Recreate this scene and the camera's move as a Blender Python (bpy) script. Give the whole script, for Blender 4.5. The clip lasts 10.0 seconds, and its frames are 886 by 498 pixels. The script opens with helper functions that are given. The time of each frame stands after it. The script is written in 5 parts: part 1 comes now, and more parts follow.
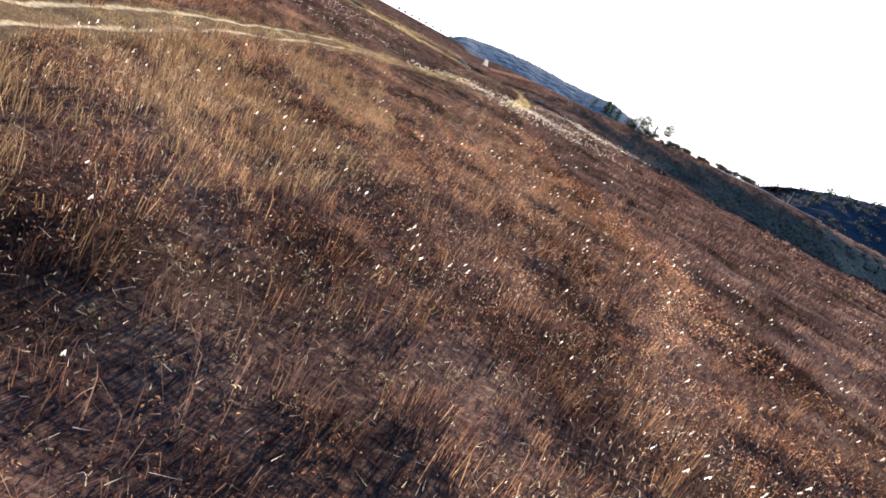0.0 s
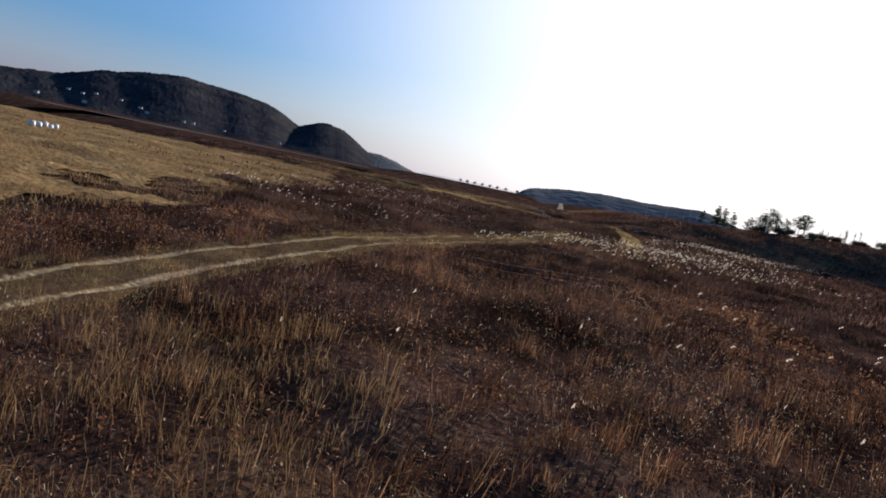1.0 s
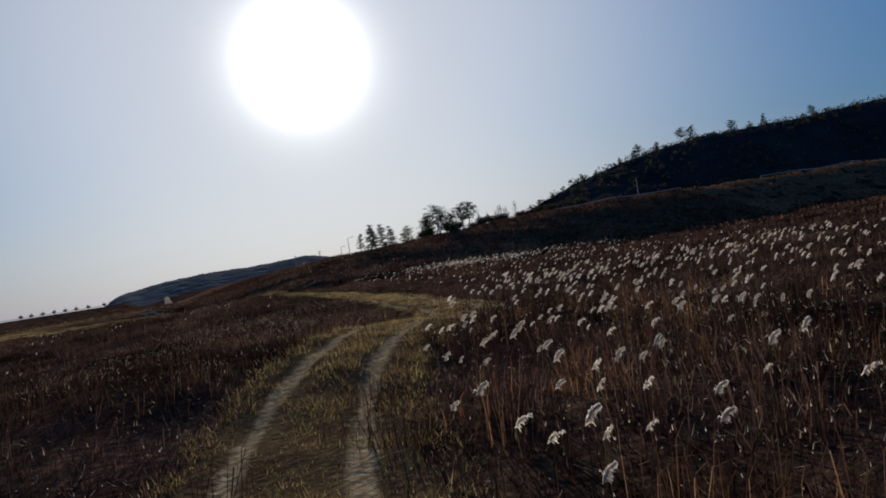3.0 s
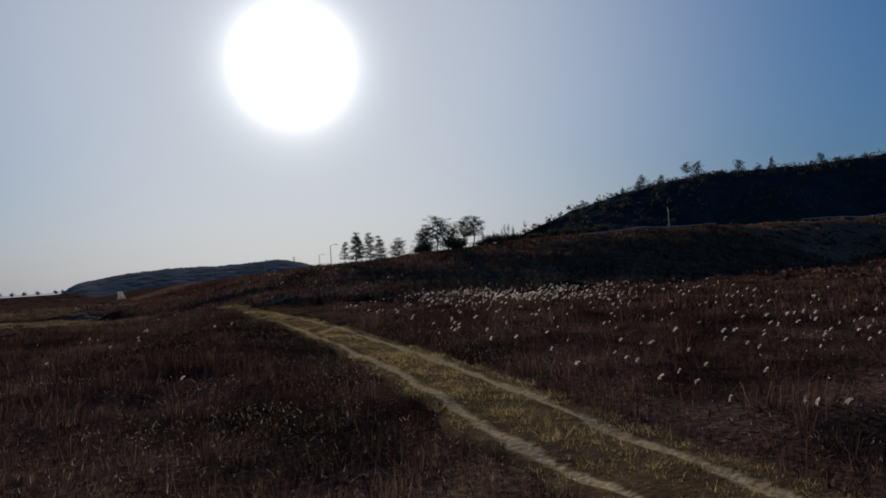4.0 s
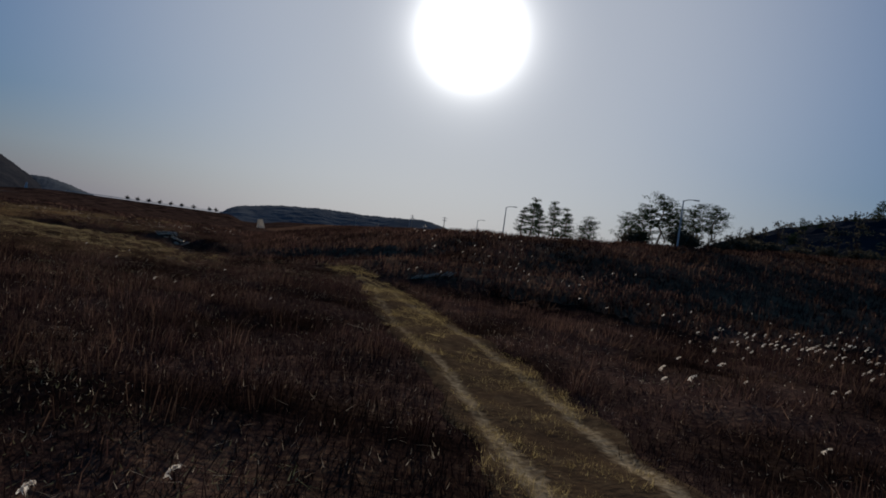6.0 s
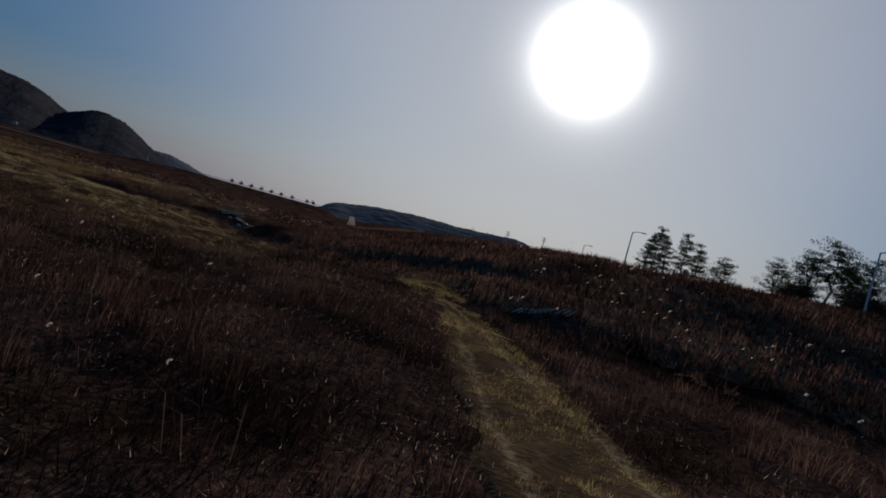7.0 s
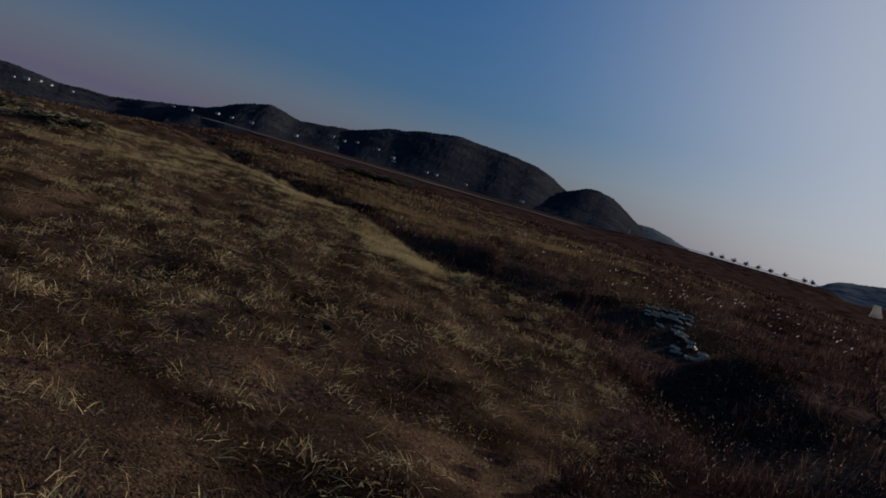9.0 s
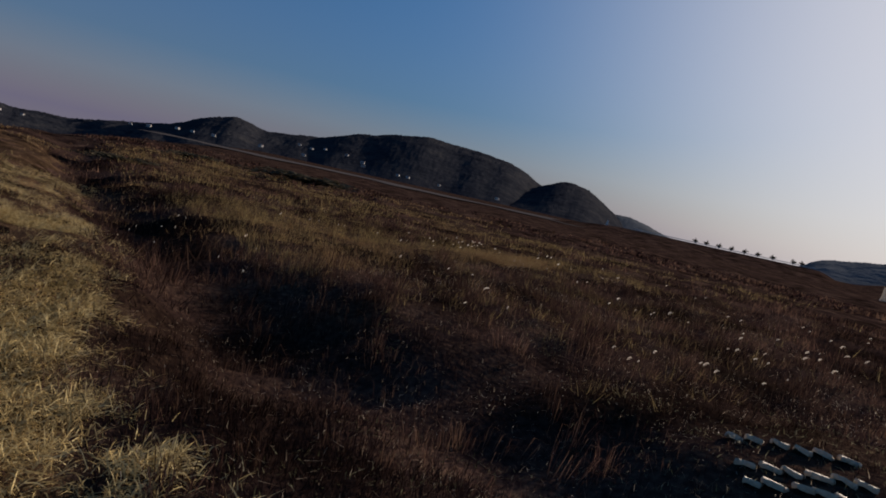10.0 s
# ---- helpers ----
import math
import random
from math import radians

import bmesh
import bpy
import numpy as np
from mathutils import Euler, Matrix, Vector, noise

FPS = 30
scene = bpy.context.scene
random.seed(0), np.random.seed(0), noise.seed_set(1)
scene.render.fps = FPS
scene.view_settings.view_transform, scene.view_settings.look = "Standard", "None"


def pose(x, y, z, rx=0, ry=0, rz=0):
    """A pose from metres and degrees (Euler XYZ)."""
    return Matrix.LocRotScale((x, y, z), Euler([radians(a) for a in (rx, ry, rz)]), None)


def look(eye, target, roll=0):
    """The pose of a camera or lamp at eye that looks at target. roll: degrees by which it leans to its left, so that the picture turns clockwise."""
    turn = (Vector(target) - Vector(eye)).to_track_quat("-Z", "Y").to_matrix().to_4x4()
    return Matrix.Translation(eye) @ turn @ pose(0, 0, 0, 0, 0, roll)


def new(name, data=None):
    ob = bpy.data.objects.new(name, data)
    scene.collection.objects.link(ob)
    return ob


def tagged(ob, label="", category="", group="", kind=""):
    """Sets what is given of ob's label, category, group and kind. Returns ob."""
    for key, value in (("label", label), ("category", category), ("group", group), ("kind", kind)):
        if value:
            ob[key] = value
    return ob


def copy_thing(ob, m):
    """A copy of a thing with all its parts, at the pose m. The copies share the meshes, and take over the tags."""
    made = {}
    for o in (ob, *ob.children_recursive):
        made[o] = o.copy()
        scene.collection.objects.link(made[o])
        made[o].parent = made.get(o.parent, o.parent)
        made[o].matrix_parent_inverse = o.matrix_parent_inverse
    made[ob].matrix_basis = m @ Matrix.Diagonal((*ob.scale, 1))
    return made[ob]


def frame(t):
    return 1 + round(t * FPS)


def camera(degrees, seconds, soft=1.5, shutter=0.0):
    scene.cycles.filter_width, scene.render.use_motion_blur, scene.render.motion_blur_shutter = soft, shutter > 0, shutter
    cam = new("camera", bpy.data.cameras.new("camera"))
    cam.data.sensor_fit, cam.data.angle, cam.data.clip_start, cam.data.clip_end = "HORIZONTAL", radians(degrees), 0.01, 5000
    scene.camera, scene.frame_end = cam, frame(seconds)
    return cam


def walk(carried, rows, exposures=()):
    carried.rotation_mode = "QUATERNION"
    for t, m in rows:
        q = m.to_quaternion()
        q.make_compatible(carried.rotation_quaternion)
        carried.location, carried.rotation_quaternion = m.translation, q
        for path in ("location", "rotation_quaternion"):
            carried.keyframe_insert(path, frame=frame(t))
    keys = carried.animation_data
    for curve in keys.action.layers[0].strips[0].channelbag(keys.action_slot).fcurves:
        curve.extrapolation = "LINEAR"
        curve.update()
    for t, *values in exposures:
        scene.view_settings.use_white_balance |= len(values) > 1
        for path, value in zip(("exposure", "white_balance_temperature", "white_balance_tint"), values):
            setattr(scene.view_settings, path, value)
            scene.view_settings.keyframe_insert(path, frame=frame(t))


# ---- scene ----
cam = camera(68.0, 10.0, soft=1.8)
walk(cam, [
    (0.0, pose(-2.50, -0.40, 5.10, 71.85, -27.33, 0.69)),
    (0.3, pose(-2.70, 8.50, 4.35, 76.50, -24.10, 7.40)),
    (0.5, pose(-2.95, 14.40, 4.05, 79.38, -21.90, 11.41)),
    (1.0, pose(-3.37, 28.31, 4.07, 83.91, -11.59, 6.45)),
    (1.5, pose(-4.50, 41.94, 3.17, 87.07, -2.77, 1.06)),
    (2.0, pose(-5.54, 55.18, 2.76, 89.04, -0.18, -2.85)),
    (2.5, pose(-5.93, 68.70, 2.36, 89.32, 7.60, -19.72)),
    (2.7, pose(-5.19, 74.11, 2.34, 89.96, 9.19, -24.47)),
    (3.8, pose(2.09, 99.33, 3.63, 91.22, 7.13, -31.36)),
    (4.0, pose(3.15, 103.82, 3.71, 91.85, 3.82, -29.88)),
    (4.5, pose(5.86, 114.25, 3.95, 92.84, -3.42, -24.54)),
    (5.0, pose(8.00, 122.90, 4.04, 92.01, -4.66, -22.14)),
    (5.2, pose(9.00, 126.63, 3.93, 90.87, -4.86, -20.71)),
    (6.3, pose(13.36, 144.62, 3.66, 89.67, -9.35, -16.73)),
    (6.5, pose(14.00, 147.68, 3.62, 89.75, -11.07, -16.03)),
    (7.0, pose(15.25, 154.06, 3.37, 89.48, -15.34, -10.02)),
    (7.5, pose(15.77, 160.30, 3.24, 89.30, -21.37, 0.77)),
    (8.0, pose(15.79, 171.12, 3.16, 87.68, -21.81, 13.15)),
    (8.5, pose(14.35, 183.06, 3.59, 85.39, -18.49, 24.39)),
    (9.0, pose(11.43, 194.45, 3.86, 84.09, -15.97, 31.85)),
    (9.3, pose(9.32, 201.61, 4.00, 83.75, -16.55, 31.80)),
    (9.5, pose(7.84, 206.15, 4.07, 83.55, -17.32, 32.06)),
    (9.8, pose(5.64, 211.80, 4.11, 83.88, -16.40, 31.45)),
    (10.0, pose(4.00, 215.68, 4.21, 84.79, -12.36, 29.68)),
], exposures=[(t, s, k, g) for t, s, k, g in ((0.0, 2.8, 6600, 12), (0.4, 2.25, 6600, 12), (0.8, 1.35, 6600, 13), (1.2, 0.65, 6800, 14), (2.0, 0.38, 6800, 12), (2.7, 0.1, 6600, 11), (3.8, -0.16, 6450, 10), (4.5, -0.3, 6400, 10), (6.5, -0.5, 6450, 11), (7.5, -0.62, 6500, 12), (8.0, -0.68, 6450, 14), (9.0, -0.42, 6350, 13), (9.5, -0.1, 6700, 15), (10.0, 0.05, 7000, 16))])

# ---- light: low winter sun ahead, hazy sky ----
SUN_AZ, SUN_EL = 18.0, 17.9
world = bpy.data.worlds.new("sky")
scene.world = world
world.use_nodes = True
wn, wl = world.node_tree.nodes, world.node_tree.links
sky = wn.new("ShaderNodeTexSky")
sky.sky_type, sky.sun_disc = "NISHITA", False
sky.sun_elevation, sky.sun_rotation = radians(SUN_EL), radians(SUN_AZ)
sky.altitude, sky.air_density, sky.dust_density, sky.ozone_density = 600, 1.0, 0.25, 3.0
sd = Vector((math.sin(radians(SUN_AZ)) * math.cos(radians(SUN_EL)), math.cos(radians(SUN_AZ)) * math.cos(radians(SUN_EL)), math.sin(radians(SUN_EL))))


def wmath(op, a, b=None):
    nd = wn.new("ShaderNodeMath")
    nd.operation = op
    for slot, val in zip(nd.inputs, (a, b)):
        if val is None:
            continue
        if isinstance(val, (int, float)):
            slot.default_value = val
        else:
            wl.new(val, slot)
    return nd.outputs[0]


# the hazy aureole round the sun: a tight blaze and a wide pale veil
dot = wn.new("ShaderNodeVectorMath")
dot.operation = "DOT_PRODUCT"
wl.new(wn.new("ShaderNodeTexCoord").outputs["Generated"], dot.inputs[0])
dot.inputs[1].default_value = sd
c = wmath("MAXIMUM", dot.outputs["Value"], 0.0)
turned = wmath("DIVIDE", wmath("ARCCOSINE", wmath("MINIMUM", c, 1.0)), radians(31))
veil = wmath("MULTIPLY", wmath("POWER", 2.718, wmath("MULTIPLY", wmath("POWER", turned, 2.8), -1.0)), 5.0)
glow = wmath("MULTIPLY", wmath("POWER", c, 260.0), 9.0)
blaze = wmath("MULTIPLY", wmath("POWER", c, 900.0), 90.0)
up_z = wn.new("ShaderNodeSeparateXYZ")
wl.new(dot.inputs[0].links[0].from_socket, up_z.inputs[0])
low = wmath("POWER", wmath("SUBTRACT", 1.0, wmath("ABSOLUTE", up_z.outputs["Z"])), 3.2)
hazy = wmath("MULTIPLY", wmath("MULTIPLY", veil, wmath("POWER", low, 2.0)), 0.22)
total = wmath("ADD", wmath("ADD", wmath("ADD", veil, hazy), glow), blaze)
tint = wn.new("ShaderNodeMix")
tint.data_type, tint.blend_type = "RGBA", "MULTIPLY"
tint.inputs[0].default_value = 1.0
tint.inputs[6].default_value = (0.995, 0.985, 0.955, 1)
wl.new(total, tint.inputs[7])
add = wn.new("ShaderNodeMix")
add.data_type, add.blend_type = "RGBA", "ADD"
add.inputs[0].default_value = 1.0
deep = wn.new("ShaderNodeHueSaturation")
deep.inputs["Saturation"].default_value, deep.inputs["Value"].default_value = 1.95, 0.80
wl.new(sky.outputs[0], deep.inputs["Color"])
mist = wn.new("ShaderNodeMix")
mist.data_type = "RGBA"
wl.new(wmath("MULTIPLY", low, 0.95), mist.inputs[0])
wl.new(deep.outputs["Color"], mist.inputs[6])
mist.inputs[7].default_value = (1.2, 1.22, 2.05, 1)
pale = wn.new("ShaderNodeMix")
pale.data_type = "RGBA"
wl.new(wmath("MULTIPLY", veil, 0.15), pale.inputs[0])
wl.new(mist.outputs[2], pale.inputs[6])
pale.inputs[7].default_value = (1.12, 1.3, 1.62, 1)
wl.new(pale.outputs[2], add.inputs[6]), wl.new(tint.outputs[2], add.inputs[7])
wn["Background"].inputs["Strength"].default_value = 0.10
wl.new(add.outputs[2], wn["Background"].inputs["Color"])
sun = new("sun", bpy.data.lights.new("sun", "SUN"))
sun.data.energy, sun.data.angle, sun.data.color = 4.4, radians(0.55), (1.0, 0.89, 0.75)
sun.matrix_world = look(sd * 100, (0, 0, 0))


# ---- materials ----
def mat(name, colours, scale=1.0, rough=0.9, bump=0.0, through_light=0.0, island=False, metal=0.0, big=0.0, bump_scale=None, span=(0.28, 0.44), patch=0.0):
    """Colours from a ramp over two scales of noise in metres; island: varied piece by piece; through_light: share let through."""
    m = bpy.data.materials.new(name)
    m.use_nodes = True
    n, l = m.node_tree.nodes, m.node_tree.links
    b = n["Principled BSDF"]
    b.inputs["Roughness"].default_value, b.inputs["Metallic"].default_value = rough, metal
    b.inputs["Specular IOR Level"].default_value = 0.5 if rough < 0.8 else 0.0
    co = n.new("ShaderNodeTexCoord").outputs["Object"]
    n1, n2 = n.new("ShaderNodeTexNoise"), n.new("ShaderNodeTexNoise")
    n1.inputs["Scale"].default_value, n1.inputs["Detail"].default_value = scale, 5
    n2.inputs["Scale"].default_value, n2.inputs["Detail"].default_value = (big or scale * 0.13), 3
    l.new(co, n1.inputs["Vector"]), l.new(co, n2.inputs["Vector"])
    mix = n.new("ShaderNodeMath")
    mix.operation = "MULTIPLY_ADD"
    l.new(n1.outputs[0], mix.inputs[0])
    mix.inputs[1].default_value = 0.55
    half = n.new("ShaderNodeMath")
    half.operation = "MULTIPLY"
    l.new(n2.outputs[0], half.inputs[0])
    half.inputs[1].default_value = 0.45
    l.new(half.outputs[0], mix.inputs[2])
    fac = mix.outputs[0]
    if island:
        g = n.new("ShaderNodeNewGeometry")
        isl = n.new("ShaderNodeMath")
        isl.operation = "MULTIPLY_ADD"
        l.new(g.outputs["Random Per Island"], isl.inputs[0])
        isl.inputs[1].default_value = 0.5
        sub = n.new("ShaderNodeMath")
        sub.operation = "SUBTRACT"
        l.new(fac, sub.inputs[0])
        sub.inputs[1].default_value = 0.25
        l.new(sub.outputs[0], isl.inputs[2])
        fac = isl.outputs[0]
    ramp = n.new("ShaderNodeValToRGB")
    l.new(fac, ramp.inputs[0])
    els = ramp.color_ramp.elements
    k = len(colours)
    while len(els) < k:
        els.new(0.5)
    for i, c in enumerate(colours):
        els[i].position = span[0] + span[1] * i / max(1, k - 1)
        els[i].color = (*c, 1)
    colour = ramp.outputs[0]
    if patch:
        n4, mr4, mx4 = n.new("ShaderNodeTexNoise"), n.new("ShaderNodeMapRange"), n.new("ShaderNodeVectorMath")
        n4.inputs["Scale"].default_value, n4.inputs["Detail"].default_value = patch, 3
        l.new(co, n4.inputs["Vector"]), l.new(n4.outputs[0], mr4.inputs["Value"])
        for slot, val in (("From Min", 0.36), ("From Max", 0.64), ("To Min", 0.42), ("To Max", 1.6)):
            mr4.inputs[slot].default_value = val
        mx4.operation = "SCALE"
        l.new(colour, mx4.inputs[0]), l.new(mr4.outputs[0], mx4.inputs["Scale"])
        colour = mx4.outputs[0]
    l.new(colour, b.inputs["Base Color"])
    if bump:
        bp = n.new("ShaderNodeBump")
        bp.inputs["Strength"].default_value, bp.inputs["Distance"].default_value = 1.0, bump
        n3 = n.new("ShaderNodeTexNoise")
        n3.inputs["Scale"].default_value, n3.inputs["Detail"].default_value = bump_scale or scale * 3, 6
        l.new(co, n3.inputs["Vector"]), l.new(n3.outputs[0], bp.inputs["Height"]), l.new(bp.outputs[0], b.inputs["Normal"])
    if through_light:
        t = n.new("ShaderNodeBsdfTranslucent")
        l.new(colour, t.inputs["Color"])
        ms = n.new("ShaderNodeMixShader")
        ms.inputs[0].default_value = through_light
        l.new(b.outputs[0], ms.inputs[1]), l.new(t.outputs[0], ms.inputs[2])
        l.new(ms.outputs[0], n["Material Output"].inputs["Surface"])
    return m


M_ground = mat("dry_soil_and_litter", [(0.015, 0.0094, 0.009), (0.030, 0.018, 0.0155), (0.055, 0.033, 0.025), (0.10, 0.064, 0.042)], 5.0, bump=0.07, bump_scale=6.0, big=0.28, span=(0.34, 0.32), patch=0.17)
M_track = mat("trodden_track", [(0.036, 0.023, 0.016), (0.075, 0.050, 0.030), (0.14, 0.098, 0.055)], 3.5, bump=0.05, bump_scale=8)


def worn(m, colours, name):
    """Bare earth where the attribute says that wheels have worn the litter away, with a ragged rim."""
    n, l = m.node_tree.nodes, m.node_tree.links
    a, ns, ns2, add_, rp, rc, mx = (n.new("ShaderNode" + k) for k in ("Attribute", "TexNoise", "TexNoise", "Math", "MapRange", "ValToRGB", "Mix"))
    a.attribute_name = name
    co = n.new("ShaderNodeTexCoord").outputs["Object"]
    ns.inputs["Scale"].default_value, ns.inputs["Detail"].default_value = 4.5, 7
    ns2.inputs["Scale"].default_value, ns2.inputs["Detail"].default_value = 7.0, 5
    l.new(co, ns.inputs["Vector"]), l.new(co, ns2.inputs["Vector"])
    add_.operation = "MULTIPLY_ADD"
    l.new(ns.outputs[0], add_.inputs[0])
    add_.inputs[1].default_value = 1.1
    l.new(a.outputs["Fac"], add_.inputs[2])
    for slot, val in (("From Min", 0.78), ("From Max", 1.25)):
        rp.inputs[slot].default_value = val
    l.new(add_.outputs[0], rp.inputs["Value"])
    l.new(ns2.outputs[0], rc.inputs[0])
    for e, p, c in zip(rc.color_ramp.elements, (0.35, 0.65), colours):
        e.position, e.color = p, (*c, 1)
    mx.data_type = "RGBA"
    old = n["Principled BSDF"].inputs["Base Color"].links[0].from_socket
    l.new(rp.outputs[0], mx.inputs[0]), l.new(old, mx.inputs[6]), l.new(rc.outputs[0], mx.inputs[7])
    l.new(mx.outputs[2], n["Principled BSDF"].inputs["Base Color"])


worn(M_track, ((0.17, 0.125, 0.075), (0.36, 0.285, 0.18)), "wear")
M_litter = mat("straw_litter", [(0.027, 0.0155, 0.0115), (0.057, 0.0345, 0.0215), (0.115, 0.073, 0.040)], 14.0, bump=0.04, bump_scale=24, big=0.6, span=(0.35, 0.30), patch=0.45)
M_verge = mat("verge_grass", [(0.06, 0.038, 0.022), (0.18, 0.125, 0.06), (0.40, 0.30, 0.14)], 0.6, through_light=0.35, island=True)
M_seed = mat("bright_seed_head", [(0.58, 0.50, 0.40), (0.80, 0.72, 0.60)], 1.0, through_light=0.55, island=True)
M_sand = mat("pale_sand", [(0.05, 0.044, 0.044), (0.135, 0.12, 0.115)], 0.03)
M_weed = mat("low_weed", [(0.10, 0.10, 0.05), (0.19, 0.175, 0.095), (0.30, 0.27, 0.17)], 0.8, through_light=0.3, island=True)
# light let through brightens the block's side that faces away from the sun
M_pale = mat("translucent_white", [(0.56, 0.52, 0.46), (0.70, 0.66, 0.59)], 0.8, through_light=0.65)
M_red = mat("red_brown_grass", [(0.021, 0.0115, 0.0112), (0.043, 0.0225, 0.0205), (0.076, 0.041, 0.032), (0.148, 0.088, 0.060)], 0.40, span=(0.33, 0.36), big=0.09, through_light=0.3, island=True, patch=0.17)
# grass colour darkened to stand in for shade between the tufts
M_shade_grass = mat("shade_dark_grass", [(0.012, 0.0075, 0.0075), (0.024, 0.014, 0.013), (0.045, 0.026, 0.021)], 0.6, through_light=0.15, island=True, patch=0.17)
M_herb = mat("red_brown_herbs", [(0.046, 0.019, 0.013), (0.14, 0.058, 0.033), (0.235, 0.118, 0.062), (0.37, 0.24, 0.14)], 0.35, span=(0.22, 0.60), through_light=0.35, island=True, patch=0.22)
M_brown = mat("brown_leaf_litter", [(0.022, 0.013, 0.010), (0.062, 0.035, 0.024), (0.13, 0.080, 0.050), (0.34, 0.26, 0.15)], 0.35, span=(0.22, 0.62), through_light=0.3, island=True, patch=0.25)
M_olive = mat("olive_herbs", [(0.035, 0.030, 0.018), (0.10, 0.085, 0.045), (0.21, 0.175, 0.10), (0.42, 0.36, 0.24)], 0.35, span=(0.22, 0.56), through_light=0.35, island=True)
M_curl = mat("curled_leaf", [(0.30, 0.22, 0.15), (0.48, 0.38, 0.27), (0.62, 0.52, 0.40)], 1.0, through_light=0.4, island=True)
M_straw = mat("straw_grass", [(0.13, 0.078, 0.040), (0.20, 0.126, 0.064), (0.32, 0.22, 0.12)], 0.4, through_light=0.35, island=True)
M_mown = mat("cut_straw", [(0.11, 0.074, 0.034), (0.32, 0.235, 0.10), (0.62, 0.49, 0.22)], 0.7, through_light=0.4, island=True)
M_cut = mat("brown_cut_straw", [(0.05, 0.033, 0.022), (0.13, 0.088, 0.048), (0.36, 0.27, 0.13)], 0.7, through_light=0.35, island=True, patch=0.5)
M_plume = mat("silver_plume", [(0.66, 0.58, 0.49), (0.82, 0.75, 0.66), (0.90, 0.86, 0.79)], 3.0, through_light=0.6, island=True)
M_stem = mat("dry_stem", [(0.08, 0.052, 0.030), (0.15, 0.105, 0.06)], 4.0, through_light=0.2, island=True)
# the blue of distance haze is mixed into the forest's base colour
M_forest = mat("hazed_winter_forest", [(0.017, 0.019, 0.025), (0.031, 0.033, 0.040), (0.052, 0.051, 0.052)], 0.06, bump=2.2, bump_scale=0.14, big=0.012, span=(0.34, 0.32))
M_clump = mat("scrub_leaves", [(0.045, 0.045, 0.034), (0.10, 0.088, 0.058), (0.17, 0.135, 0.088)], 0.3, through_light=0.15, island=True)
M_needle = mat("pine_needles", [(0.018, 0.032, 0.014), (0.035, 0.06, 0.024), (0.06, 0.085, 0.035)], 1.0, through_light=0.2, island=True)
M_bark = mat("pine_bark", [(0.06, 0.04, 0.028), (0.13, 0.08, 0.055)], 5.0, bump=0.02)
M_steel = mat("galvanised_steel", [(0.34, 0.35, 0.36), (0.46, 0.47, 0.48)], 4.0, rough=0.45, metal=0.8)
M_white = mat("white_plaster", [(0.50, 0.49, 0.47), (0.66, 0.65, 0.62)], 0.7, bump=0.01)
M_roof = mat("roof_sheet", [(0.20, 0.16, 0.15), (0.32, 0.24, 0.21)], 0.9, rough=0.6)
M_stone = mat("pale_granite", [(0.35, 0.265, 0.175), (0.53, 0.41, 0.28), (0.70, 0.56, 0.40)], 7.0, rough=0.6, bump=0.03)
M_film = mat("white_bale_wrap", [(0.58, 0.56, 0.52), (0.72, 0.70, 0.65)], 2.0, rough=0.55, bump=0.01)
M_wood = mat("weathered_wood", [(0.12, 0.085, 0.06), (0.22, 0.16, 0.11)], 3.0, bump=0.01)
M_meadow = mat("golden_turf", [(0.098, 0.062, 0.034), (0.185, 0.122, 0.060), (0.31, 0.22, 0.11)], 2.5, bump=0.16, bump_scale=3, big=0.10, span=(0.35, 0.30))
M_post = mat("dark_post_wood", [(0.060, 0.042, 0.034), (0.11, 0.078, 0.06)], 6.0, bump=0.01)
M_tussock = mat("brown_tussock", [(0.060, 0.027, 0.018), (0.14, 0.066, 0.036), (0.29, 0.172, 0.092)], 0.5, through_light=0.4, island=True, patch=0.2)
# lightened: glare over the shaded bank is put into the turf colour
M_bank = mat("bank_turf", [(0.070, 0.035, 0.022), (0.135, 0.075, 0.046), (0.22, 0.135, 0.08)], 1.2, bump=0.12, bump_scale=2.5, big=0.12, span=(0.34, 0.32))
M_loose = mat("loose_straw", [(0.33, 0.23, 0.10), (0.58, 0.44, 0.20), (0.80, 0.65, 0.34)], 0.8, through_light=0.35, island=True)
M_rope = mat("pale_rope", [(0.50, 0.39, 0.24), (0.68, 0.55, 0.36)], 20.0, bump=0.004)
# paler and bluer than the woods are: distance haze in the base colour
M_haze = mat("hazed_woodland", [(0.07, 0.08, 0.09), (0.10, 0.112, 0.125), (0.14, 0.15, 0.16)], 0.02, bump=4.0, bump_scale=0.06)


# ---- mesh helpers ----
def mesh_of(name, verts, faces, material, smooth=False):
    """A mesh from arrays: verts (n, 3), faces (m, 3 or 4)."""
    me = bpy.data.meshes.new(name)
    verts, faces = np.asarray(verts, np.float32), np.asarray(faces, np.int32)
    k = faces.shape[1]
    me.vertices.add(len(verts))
    me.vertices.foreach_set("co", verts.ravel())
    me.loops.add(faces.size)
    me.loops.foreach_set("vertex_index", faces.ravel())
    me.polygons.add(len(faces))
    me.polygons.foreach_set("loop_start", np.arange(0, faces.size, k, dtype=np.int32))
    me.polygons.foreach_set("use_smooth", np.full(len(faces), smooth))
    me.update(calc_edges=True)
    me.materials.append(material)
    return me


def thing_mesh(name, verts, faces, material, label, category, kind="", group="", smooth=False):
    return tagged(new(name, mesh_of(name, verts, faces, material, smooth)), label, category, group, kind)


